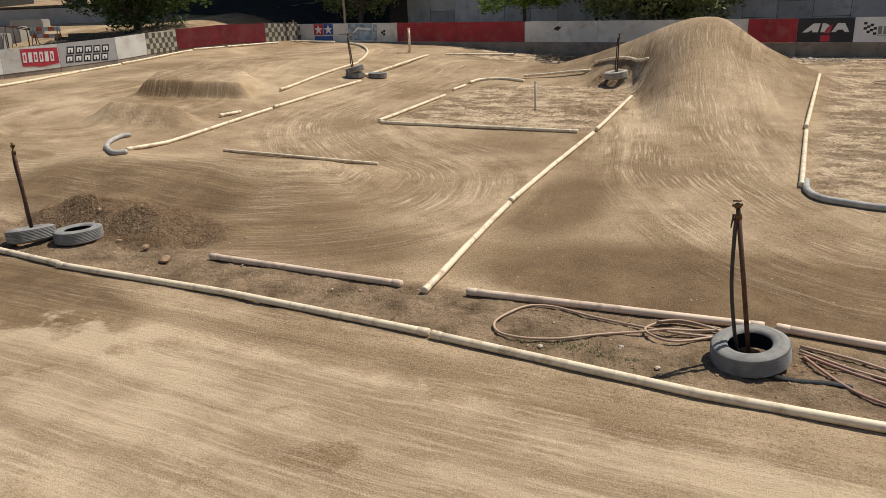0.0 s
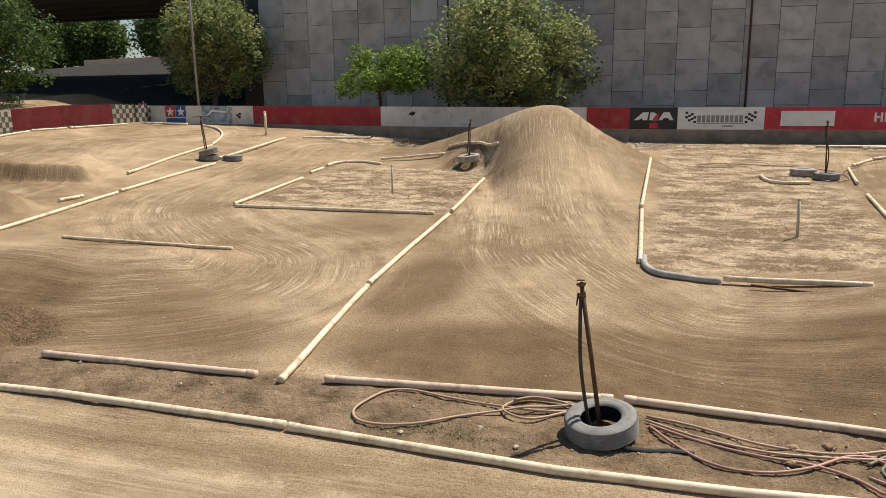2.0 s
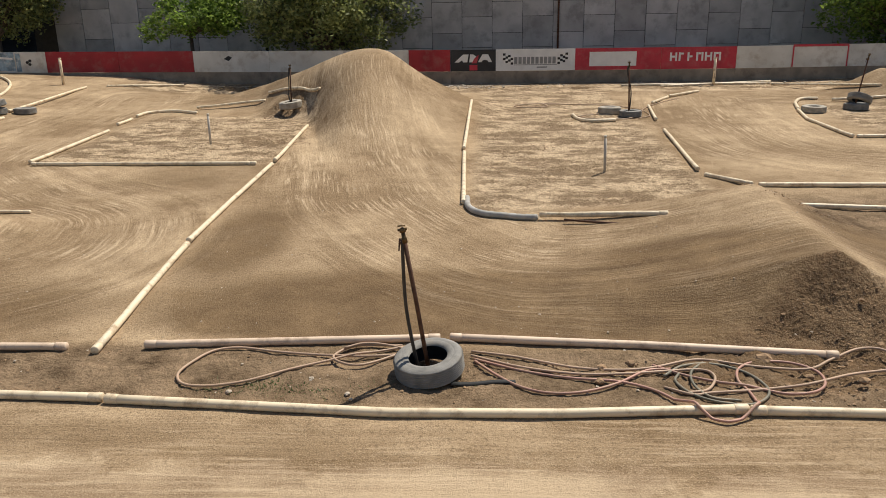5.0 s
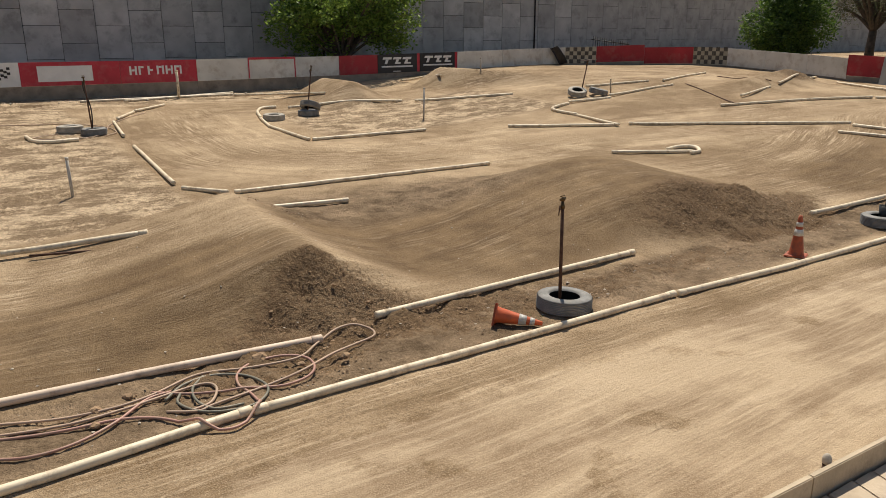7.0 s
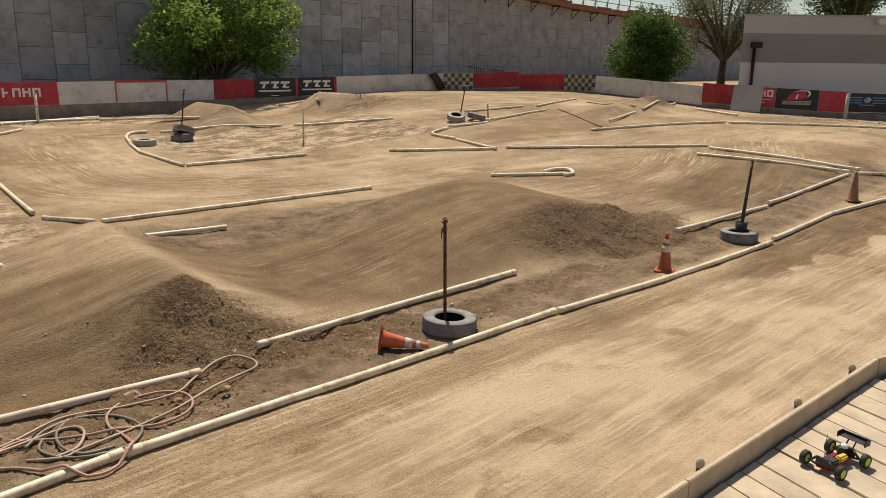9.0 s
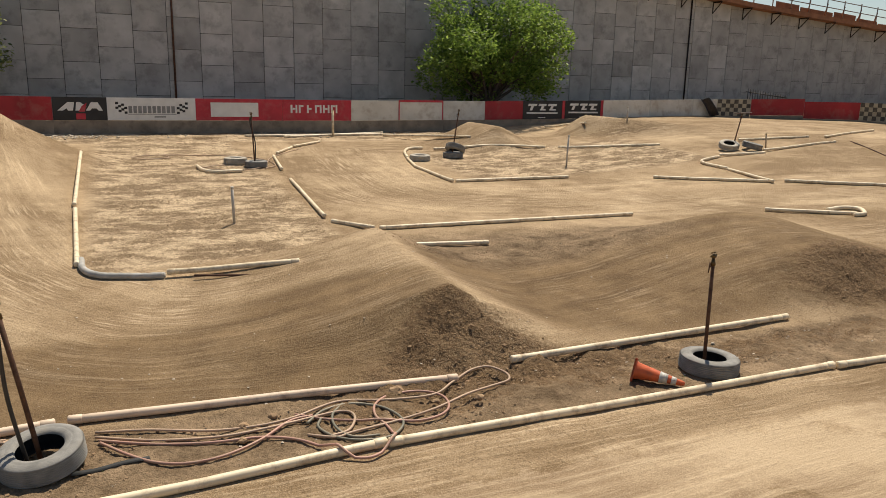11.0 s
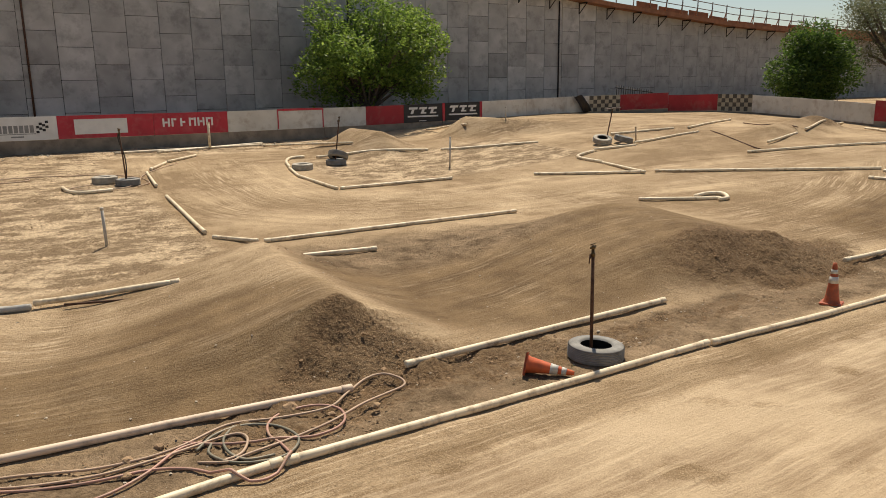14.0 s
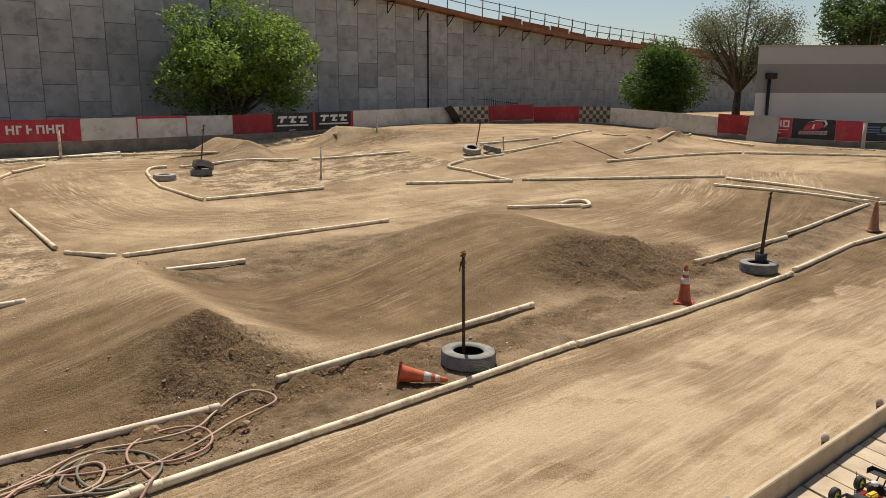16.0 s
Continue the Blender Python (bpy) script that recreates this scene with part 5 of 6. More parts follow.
# ---- traffic cones ----
def cone(m, label, scale=1.0, plastic=ORANGE, bands=True):
    e = new("traffic_cone")
    e.matrix_basis = m @ Matrix.Scale(scale, 4)
    tagged(e, label, "cone", "traffic cones")
    bm = bmesh.new()
    box(bm, -0.17, -0.17, 0, 0.17, 0.17, 0.028, 0.012)
    part("base", bm, plastic if plastic is not ORANGE else ORANGE_DIRTY, e, smooth=False)
    H = 0.7

    def radius(z):
        return 0.125 + (0.03 - 0.125) * z / H

    bm = bmesh.new()
    lathe(bm, [(0.135, 0.028), (radius(0.06), 0.06), (radius(0.36), 0.36), (radius(0.66), 0.66), (0.026, H), (0.018, H), (0.016, H - 0.04)], 24)
    body = part("body", bm, plastic, e)
    for z0, z1 in ((0.36, 0.47), (0.52, 0.59)) if bands else ():
        bm = bmesh.new()
        lathe(bm, [(radius(z0) + 0.001, z0), (radius(z0) + 0.004, z0), (radius(z1) + 0.004, z1), (radius(z1) + 0.001, z1)], 24)
        part("reflective_band", bm, BAND, body, "dirty white reflective band")
    return e


z0 = float(ground(5.2, 6.35))
cone(look((5.19, 6.31, z0 + 0.115), (5.53, 5.96, z0 + 0.05)) @ pose(0, 0, 0, 180, 0, 20), "orange traffic cone lying on its side", 0.8)
cone(pose(10.6, 5.9, float(ground(10.6, 5.9)), 0, 0, 20), "dirty orange traffic cone standing beside the pipe", 0.88, ORANGE_DIRTY)
cone(pose(18.19, 5.72, float(ground(18.19, 5.72)), 2, 4, 40), "dull brown-orange traffic cone standing in the strip", 0.95, ORANGE_DULL, False)
cone(pose(-25.1, 31.6, 1.85, 0, 0, 10), "orange traffic cone standing behind the fence", 1.3)


# ---- hoses ----
def garden_hose(points, mat):
    line = spline(points, 7)
    z = np.array([float(ground(x, y)) for x, y in line]) + 0.027
    over = []
    for k, (x, y) in enumerate(line):
        d = [math.hypot(x - a, y - c) for (a, c) in line[: max(0, k - 6)]]
        over.append(0.022 if d and min(d) < 0.05 else 0.0)
        # riding over the edging pipe
        if 5.72 < y < 5.9 and x > 1.2:
            over[-1] += 0.075
    z = z + np.convolve(np.pad(np.array(over), 2, mode="edge"), np.ones(5) / 5, "valid")
    x, y = line[0]
    e = thing("garden_hose", x, y, float(z[0]) - 0.014, "dusty garden hose lying in loose loops on dirt", "hose", "garden hoses in the strip")
    bm = bmesh.new()
    off = Vector((x, y, float(z[0]) - 0.014))
    tube(bm, [Vector((a, c, zz)) - off for (a, c), zz in zip(line, z)], 0.0135, 8)
    part("hose_length", bm, mat, e)


garden_hose([(-0.97, 7.09), (-1.45, 7.07), (-1.63, 6.83), (-1.54, 6.68), (-1.34, 6.62), (-1.11, 6.77), (-0.94, 7.0), (-1.33, 7.09), (-1.55, 6.98)], TAN_HOSE)
garden_hose([(-0.85, 6.9), (-1.29, 6.83), (-1.74, 6.84), (-2.21, 6.9), (-2.64, 6.99), (-2.9, 6.9), (-3.03, 6.59), (-3.05, 6.35), (-2.92, 6.16), (-2.67, 6.13), (-2.35, 6.24), (-2.0, 6.5), (-1.61, 6.74), (-1.25, 6.92), (-0.95, 7.06)], TAN_HOSE)
garden_hose([(-0.25, 6.98), (0.18, 6.87), (0.72, 6.64), (1.15, 6.58), (1.49, 6.64), (1.87, 6.81), (2.09, 6.81), (2.44, 6.69), (2.92, 6.64), (3.23, 6.86), (3.57, 7.1), (3.81, 7.12), (3.91, 6.91), (3.84, 6.71), (3.57, 6.62), (3.26, 6.53), (2.8, 6.32), (2.34, 6.2), (1.9, 6.13), (1.74, 6.09), (1.51, 6.23)], TAN_HOSE)
garden_hose([(-0.25, 6.88), (0.23, 6.63), (0.76, 6.49), (1.19, 6.5), (1.47, 6.54), (1.92, 6.6), (2.02, 6.45), (1.89, 6.19), (1.7, 6.13)], TAN_HOSE)
garden_hose([(-0.22, 6.8), (0.06, 6.64), (0.33, 6.51), (0.7, 6.4), (1.11, 6.34), (1.4, 6.18), (1.6, 5.92), (1.74, 5.71), (1.91, 5.63), (2.11, 5.73), (2.23, 5.88), (2.24, 6.15), (2.21, 6.38), (2.29, 6.63), (2.5, 6.79), (2.81, 6.78), (2.99, 6.6), (2.97, 6.35), (2.82, 6.18), (2.57, 6.13), (2.34, 6.22), (2.06, 6.33), (1.78, 6.46), (1.5, 6.69)], RED_HOSE)
garden_hose([(-0.21, 6.75), (0.0, 6.45), (0.21, 6.22), (0.46, 6.1), (0.77, 6.12), (1.11, 6.3), (1.42, 6.57), (1.65, 6.61)], RED_HOSE)
garden_hose([(1.56, 6.46), (1.78, 6.68), (2.07, 6.73), (2.32, 6.56), (2.42, 6.29), (2.38, 6.09), (2.2, 5.93), (1.95, 5.95), (1.74, 6.09), (1.64, 6.34), (1.71, 6.52)], GREEN_HOSE)
garden_hose([(1.99, 6.76), (1.83, 6.55), (1.79, 6.28), (1.88, 6.05), (2.12, 5.99)], GREEN_HOSE)

garden_hose([(3.0, 22.2), (2.6, 22.0), (2.3, 21.7), (2.8, 21.4), (3.5, 21.3), (3.9, 21.6), (4.2, 22.2), (4.5, 23.2), (5.2, 24.4), (6.0, 25.4)], TAN_HOSE)
garden_hose([(4.0, 21.4), (4.4, 21.9), (4.3, 22.9), (3.6, 23.8), (2.4, 24.2), (1.2, 24.4), (0.6, 24.0), (0.9, 23.6), (1.6, 23.8), (1.5, 24.4)], TAN_HOSE)


# ---- boarded walk beside the straight, with a parked model car ----
def boardwalk():
    DZ = 0.46
    edge = [(1.6, 2.12), (4.25, 2.015), (7.41, 1.895), (8.1, 1.66), (9.2, 1.04), (10.2, 0.24)]
    e = thing("boardwalk", 5.5, 1.4, 0.0, "bleached timber boardwalk with a raised edge board", "boardwalk")
    off = Vector((5.5, 1.4, 0))
    rng = random.Random(8)
    x = 2.6
    while x < 9.4:
        w = rng.choice([0.22, 0.25, 0.28])
        bm = bmesh.new()
        y1 = 1.99 - 0.038 * (x - 4.3) if x < 7.2 else 1.88 - (x - 7.2) * 0.42
        box(bm, x + 0.004, 0.95, DZ - 0.04 + rng.uniform(-0.004, 0.004), x + w - 0.006, y1, DZ + rng.uniform(-0.004, 0.004), 0.006)
        for v in bm.verts:
            v.co.x -= (1.93 - v.co.y) * 0.3 + rng.uniform(-0.003, 0.003)
            v.co -= off
        part("plank", bm, PLANK, e, smooth=False)
        x += w
    for (x1, y1), (x2, y2) in zip(edge, edge[1:]):
        bm = bmesh.new()
        n = math.hypot(x2 - x1, y2 - y1)
        box(bm, 0.002, 0.0, 0.0, n - 0.002, 0.04, 0.62, 0.006)
        bmesh.ops.transform(bm, matrix=pose(x1 - off.x, y1 - off.y, 0, 0, 0, math.degrees(math.atan2(y2 - y1, x2 - x1))), verts=bm.verts[:])
        part("edge_board", bm, BOARD, e, "yellowed upright edge board", smooth=False)
    for x, y in ((4.5, 2.075), (5.93, 2.02), (6.98, 1.98), (8.45, 1.62)):
        bm = bmesh.new()
        tube(bm, [(x - off.x, y - off.y, -0.1), (x - off.x, y - off.y, 0.6)], 0.024, 12)
        post = part("post", bm, RUST, e)
        bm = bmesh.new()
        lathe(bm, [(0.0, 0.6), (0.027, 0.6), (0.029, 0.612), (0.029, 0.634), (0.026, 0.642), (0.02, 0.655), (0.01, 0.664), (0.0, 0.666)], 14, Matrix.Translation((x - off.x, y - off.y, 0)))
        part("cap", bm, PALE_STONE, post)
    bm = bmesh.new()
    box(bm, -2.6, -0.5, 0.0, 4.2, -0.4, DZ + 0.13, 0.008)
    part("inner_kerb", bm, BOARD, e, smooth=False)


boardwalk()


def model_car(x, y, z, rz):
    e = thing("model_car", x, y, z, "radio-controlled buggy with yellow wheels and black wing", "model car", rz=rz)
    e.matrix_basis = e.matrix_basis @ Matrix.Scale(0.88, 4)
    red = material("red_anodised", (0.35, 0.02, 0.02), 0.35, 0.6, vary=0.2)
    yellow = material("yellow_plastic", (0.75, 0.5, 0.05), 0.4, vary=0.1)
    wheel_col = material("lime_plastic", (0.62, 0.75, 0.06), 0.4, vary=0.1)
    bm = bmesh.new()
    box(bm, -0.2, -0.045, 0.03, 0.19, 0.045, 0.042, 0.003)
    box(bm, -0.06, -0.055, 0.042, 0.05, -0.01, 0.075, 0.006)
    part("chassis", bm, red, e, "red anodised chassis plate", smooth=False)
    bm = bmesh.new()
    box(bm, -0.08, 0.005, 0.045, 0.03, 0.058, 0.1, 0.012)
    part("fuel_tank", bm, yellow, e, "yellow fuel tank", smooth=False)
    bm = bmesh.new()
    lathe(bm, [(0.0, 0.05), (0.03, 0.05), (0.034, 0.09), (0.028, 0.12), (0.0, 0.125)], 14, Matrix.Translation((-0.11, -0.02, 0)))
    part("engine", bm, BLACK_PLASTIC, e)
    bm = bmesh.new()
    lathe(bm, [(0.0, 0.125), (0.026, 0.126), (0.03, 0.15), (0.0, 0.155)], 14, Matrix.Translation((-0.11, 0.0, 0)))
    part("air_filter", bm, WHITE_VINYL, e)
    bm = bmesh.new()
    box(bm, 0.03, -0.05, 0.045, 0.12, 0.05, 0.085, 0.008)
    part("radio_box", bm, BLACK_PLASTIC, e, smooth=False)
    for sx, name in ((0.17, "front_tower"), (-0.17, "rear_tower")):
        bm = bmesh.new()
        box(bm, sx - 0.008, -0.06, 0.04, sx + 0.008, 0.06, 0.115, 0.004)
        part(name, bm, BLACK_PLASTIC, e, smooth=False)
        for sy in (-1, 1):
            bm = bmesh.new()
            tube(bm, [(sx, sy * 0.04, 0.04), (sx, sy * 0.12, 0.055)], 0.009, 6)
            tube(bm, [(sx + 0.012, sy * 0.05, 0.11), (sx + 0.012, sy * 0.105, 0.055)], 0.01, 8)
            part("suspension_arm", bm, BLACK_PLASTIC, e)
            bm = bmesh.new()
            lathe(bm, [(0.034, -0.02), (0.05, -0.024), (0.057, -0.016), (0.058, 0.016), (0.05, 0.024), (0.034, 0.02)], 20, pose(sx, sy * 0.145, 0.058, 90, 0, 0))
            wheel = part("wheel", bm, RUBBER_INNER, e, "knobbly black tyre")
            bm = bmesh.new()
            lathe(bm, [(0.0, -0.004), (0.012, -0.02), (0.036, -0.019), (0.036, 0.019), (0.012, 0.02), (0.0, 0.004)], 16, pose(sx, sy * 0.147, 0.058, 90, 0, 0))
            part("rim", bm, wheel_col, wheel, "lime-yellow wheel dish")
    bm = bmesh.new()
    box(bm, -0.27, -0.11, 0.165, -0.195, 0.11, 0.17, 0.002)
    box(bm, -0.272, -0.115, 0.15, -0.19, -0.108, 0.2, 0.002)
    box(bm, -0.272, 0.108, 0.15, -0.19, 0.115, 0.2, 0.002)
    box(bm, -0.275, -0.11, 0.165, -0.268, 0.11, 0.195, 0.002)
    wing = part("wing", bm, BLACK_PLASTIC, e, "black rear wing", smooth=False)
    bm = bmesh.new()
    tube(bm, [(-0.18, -0.03, 0.11), (-0.225, -0.03, 0.165)], 0.006, 6)
    tube(bm, [(-0.18, 0.03, 0.11), (-0.225, 0.03, 0.165)], 0.006, 6)
    part("wing_mount", bm, BLACK_PLASTIC, wing)
    bm = bmesh.new()
    tube(bm, [(0.08, -0.045, 0.08), (0.075, -0.05, 0.27)], 0.0025, 5)
    part("aerial", bm, BLACK_PLASTIC, e)


model_car(5.44, 1.555, 0.464, 169)


# ---- overpass beyond the left end of the wall ----
DECK_END = 0.6
bridge = thing("overpass", -23, 36.6, 0, "concrete road overpass casting deep shade", "bridge")
tagged(bridge, kind="structure")
# abutments and girders are near-black: the shade under the deck is put into their colour
for name, dims, mat in (("deck", (-80, -0.4, 10.0, DECK_END, 20, 11.6), CONCRETE), ("abutment", (0.0, 0.95, -2, 1.2, 20, 9.99), JOINT_AND_SHADE), ("far_abutment", (-62, 0, -2, -60, 22, 9.99), JOINT_AND_SHADE)):
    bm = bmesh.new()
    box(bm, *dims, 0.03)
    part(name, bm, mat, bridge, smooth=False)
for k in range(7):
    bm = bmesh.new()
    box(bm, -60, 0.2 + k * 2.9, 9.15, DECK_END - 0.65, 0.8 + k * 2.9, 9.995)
    part("girder", bm, JOINT_AND_SHADE, bridge, smooth=False)
for x in (-44, -30):
    bm = bmesh.new()
    tube(bm, [(x, 4.5, -2), (x, 4.5, 9.14)], 0.6, 16)
    part("pier", bm, CONCRETE, bridge)

# the road that passes under the overpass; its dark sheet is widened to imitate shade
road_bm = bmesh.new()


def road_y(x, k):
    near = 35.2 + 0.3 * max(0.0, -31 - x)
    return near + (78 - near) * k


grid = [[road_bm.verts.new((x, road_y(x, y), float(ground(x, road_y(x, y))) + 0.05)) for x in np.linspace(-66, -23.2, 24)] for y in np.linspace(0, 1, 30)]
for r0, r1 in zip(grid, grid[1:]):
    for k in range(23):
        road_bm.faces.new((r0[k], r0[k + 1], r1[k + 1], r1[k]))
tagged(part("road", road_bm, ASPHALT), "asphalt road under the overpass, its dark sheet widened in place of shade", "road", kind="structure")

# low concrete walls and barriers beyond the fence
for x1, y1, x2, y2, z, h, label in ((-75, 84, -46, 78, 6.0, 1.5, "pale concrete barrier beyond the overpass"), (-60, 74, -40, 66, 4.9, 1.0, "row of concrete barriers in the shade"), (-52.5, 33.8, -41.6, 34.1, 2.9, 0.95, "low pale concrete barrier on bare dirt")):
    n = math.hypot(x2 - x1, y2 - y1)
    e = thing("concrete_barrier", x1, y1, z - 0.6, label, "barrier", rz=math.degrees(math.atan2(y2 - y1, x2 - x1)))
    bm = bmesh.new()
    s = [(-0.3, 0), (-0.3, 0.25), (-0.12, 0.55), (-0.09, h + 0.6), (0.09, h + 0.6), (0.12, 0.55), (0.3, 0.25), (0.3, 0)]
    a = [bm.verts.new((0, y, zz)) for y, zz in s]
    c = [bm.verts.new((n, y, zz)) for y, zz in s]
    for i in range(8):
        bm.faces.new((a[i], a[(i + 1) % 8], c[(i + 1) % 8], c[i]))
    bm.faces.new(a)
    bm.faces.new(c)
    bmesh.ops.recalc_face_normals(bm, faces=bm.faces[:])
    part("barrier_wall", bm, CONCRETE, e, smooth=False)

# odds and ends on the bare ground outside the left fence
for k, (x, y, rz) in enumerate(((-40.6, 25.6, 12), (-41.6, 27.4, 8), (-42.4, 29.3, 15))):
    e = thing("concrete_block", x, y, float(ground(x, y)), "weathered pale concrete block on bare dirt", "block", "blocks outside the fence", rz)
    bm = bmesh.new()
    box(bm, -1.1, -0.35, -0.1, 1.1, 0.35, 0.8, 0.05)
    part("block_body", bm, CONCRETE, e, smooth=False)
pile = thing("timber_pile", -35.2, 27.6, float(ground(-35.2, 27.6)), "dark weathered beams piled behind the fence", "timber", rz=12)
for k in range(5):
    bm = bmesh.new()
    box(bm, -2.0 + 0.3 * k, -0.4 + 0.2 * (k % 3), 0.17 * (k // 3), 1.6 + 0.25 * k, -0.22 + 0.2 * (k % 3), 0.165 + 0.17 * (k // 3), 0.01)
    part("beam", bm, BARK, pile, smooth=False)
barricade = thing("barricade", -37.4, 26.6, float(ground(-37.4, 26.6)), "faded orange and white road barricade", "barricade", rz=15)
for k, z in enumerate((0.35, 0.7)):
    for j in range(5):
        bm = bmesh.new()
        box(bm, -0.9 + 0.36 * j, -0.02, z, -0.54 + 0.36 * j, 0.02, z + 0.2)
        part("stripe_board", bm, WHITE_BOARD if (j + k) % 2 else ORANGE, barricade, smooth=False)
for x in (-0.75, 0.75):
    bm = bmesh.new()
    tube(bm, [(x, -0.25, 0), (x, 0.03, 0.95)], 0.025, 6)
    tube(bm, [(x, 0.31, 0), (x, 0.03, 0.95)], 0.025, 6)
    part("leg", bm, STAKE_MAT, barricade)
rack = thing("metal_rack", -38.9, 26.0, float(ground(-38.9, 26.0)), "rusty open metal frame on bare dirt", "rack", rz=20)
for a, c in (((-0.6, 0, 0), (-0.6, 0, 1.1)), ((0.6, 0, 0), (0.6, 0, 0.9)), ((-0.6, 0.6, 0), (-0.6, 0.6, 1.1)), ((0.6, 0.6, 0), (0.6, 0.6, 0.9)), ((-0.6, 0, 1.1), (0.6, 0, 0.9)), ((-0.6, 0.6, 1.1), (0.6, 0.6, 0.9)), ((-0.6, 0, 1.1), (-0.6, 0.6, 1.1)), ((0.6, 0, 0.9), (0.6, 0.6, 0.9))):
    bm = bmesh.new()
    tube(bm, [a, c], 0.03, 6)
    part("bar", bm, RUST, rack)

# dark picket fence standing beyond the boards
picket = thing("picket_fence", 32.80, 32.25, 2.45, "dark steel picket fence beyond the board fence", "fence", rz=-42.1)
picket_n = 1.94
for k in range(16):
    bm = bmesh.new()
    tube(bm, [(picket_n * k / 15, 0, -1.4), (picket_n * k / 15, 0, 0.72 - 0.022 * k)], 0.022, 5)
    part("picket", bm, STEEL, picket)
for z in (0.1, 0.55):
    bm = bmesh.new()
    tube(bm, [(-0.1, 0, z), (picket_n + 0.1, 0, z - 0.3)], 0.028, 5)
    part("rail", bm, STEEL, picket)

# tall poles behind the fence
for x, y, z0, h, lean in ((-21.93, 31.6, 1.3, 9.5, -0.12), (-10.2, 34.2, 0.9, 10, 0.0), (16.9, 34.8, 0.9, 9, 0.0)):
    e = thing("lamp_post", x, y, z0, "slim grey steel pole behind the fence", "pole", "slim poles behind the fence")
    bm = bmesh.new()
    tube(bm, [(0, 0, -0.5), (lean, 0, h)], [0.065, 0.05], 10)
    part("mast", bm, STEEL if lean == 0 else GALVANISED, e)
    bm = bmesh.new()
    lathe(bm, [(0.0, -0.02), (0.14, -0.02), (0.14, 0.06), (0.07, 0.1), (0.07, 0.02)], 12, Matrix.Translation((0, 0, 0.02)))
    part("base_flange", bm, RAIL, e)


# ---- trees ----
def tree(x, y, z, label, blobs, leaf, count, size=0.13, seed=1, trunk=0.14, spread=1.0, gap=0.0):
    """A trunk that forks into limbs towards each clump of leaves; blobs are (x, y, z, radius) from the foot."""
    rng = random.Random(seed)
    e = thing("tree", x, y, z, label, "tree", "trees behind the fence")
    fork = Vector((rng.uniform(-0.1, 0.1), rng.uniform(-0.1, 0.1), min(b[2] - b[3] * 0.6 for b in blobs)))
    fork.z = min(2.2, max(0.5, fork.z))
    bm = bmesh.new()
    tube(bm, [(0, 0, -0.4), fork * 0.5 + Vector((rng.uniform(-0.08, 0.08), 0, 0)), fork], [trunk * 1.25, trunk, trunk * 0.85], 10)
    trunk_ob = part("trunk", bm, BARK, e)
    for bx, by, bz, br in blobs:
        end = Vector((bx, by, bz))
        mid = fork.lerp(end, 0.5) + Vector((rng.uniform(-0.2, 0.2), rng.uniform(-0.2, 0.2), 0.15))
        bm = bmesh.new()
        tube(bm, spline([fork, mid, end], 5), [trunk * 0.55 * (1 - 0.8 * k / 10) for k in range(11)], 7)
        for k in range(5):
            d = Vector((rng.gauss(0, 1), rng.gauss(0, 1), rng.gauss(0.3, 1))).normalized() * br * 0.85
            s = fork.lerp(end, rng.uniform(0.55, 1.0))
            tube(bm, [s, s + d * 0.5 + Vector((0, 0, 0.08)), end + d], [trunk * 0.12, trunk * 0.07, trunk * 0.02], 5)
        part("limb", bm, BARK, trunk_ob)
    nrng = np.random.RandomState(seed)
    vol = np.array([b[3] ** 2 for b in blobs])
    pick = nrng.choice(len(blobs), size=count // 9, p=vol / vol.sum())
    c = np.array([b[:3] for b in blobs])[pick]
    r = np.array([b[3] for b in blobs])[pick]
    d = nrng.normal(size=(len(pick), 3))
    d /= np.linalg.norm(d, axis=1)[:, None]
    rad = nrng.uniform(0.45 - gap, 1.12, len(pick)) ** 0.6
    tips = c + d * (r * rad)[:, None] * np.array([1, 1, 0.9])
    # each tip is a sprig of nine leaves
    p = np.repeat(tips, 9, axis=0) + nrng.normal(size=(len(pick) * 9, 3)) * 0.13 * spread
    n = len(p)
    a = nrng.normal(size=(n, 3))
    a[:, 2] *= 0.6
    a /= np.linalg.norm(a, axis=1)[:, None]
    b = np.cross(a, nrng.normal(size=(n, 3)))
    b /= np.linalg.norm(b, axis=1)[:, None]
    L = size * nrng.uniform(0.6, 1.25, n)[:, None]
    quad = np.stack([p - a * L * 0.5, p + b * L * 0.24, p + a * L * 0.5, p - b * L * 0.24], 1).reshape(-1, 3)
    me = bpy.data.meshes.new("crown")
    me.from_pydata(quad.tolist(), [], np.arange(4 * n).reshape(-1, 4).tolist())
    me.materials.append(leaf)
    crown = new("crown", me)
    crown.parent = e
    tagged(crown, kind="stuff")
    return e


def blob_crown(w, z0, z1, n, seed, depth=0.8, r=(0.28, 0.42)):
    """Clumps that fill a crown w wide between two heights."""
    rng = random.Random(seed)
    out = []
    h = (z1 - z0) / 2
    while len(out) < n:
        u = Vector((rng.uniform(-1, 1), rng.uniform(-1, 1), rng.uniform(-1, 1)))
        if u.length > 1:
            continue
        s = rng.uniform(*r) * min(w / 2, h)
        f = 1 - s / max(w / 2, h)
        out.append((u.x * (w / 2) * f, u.y * (w / 2) * depth * f, z0 + h + u.z * h * f, s))
    return out


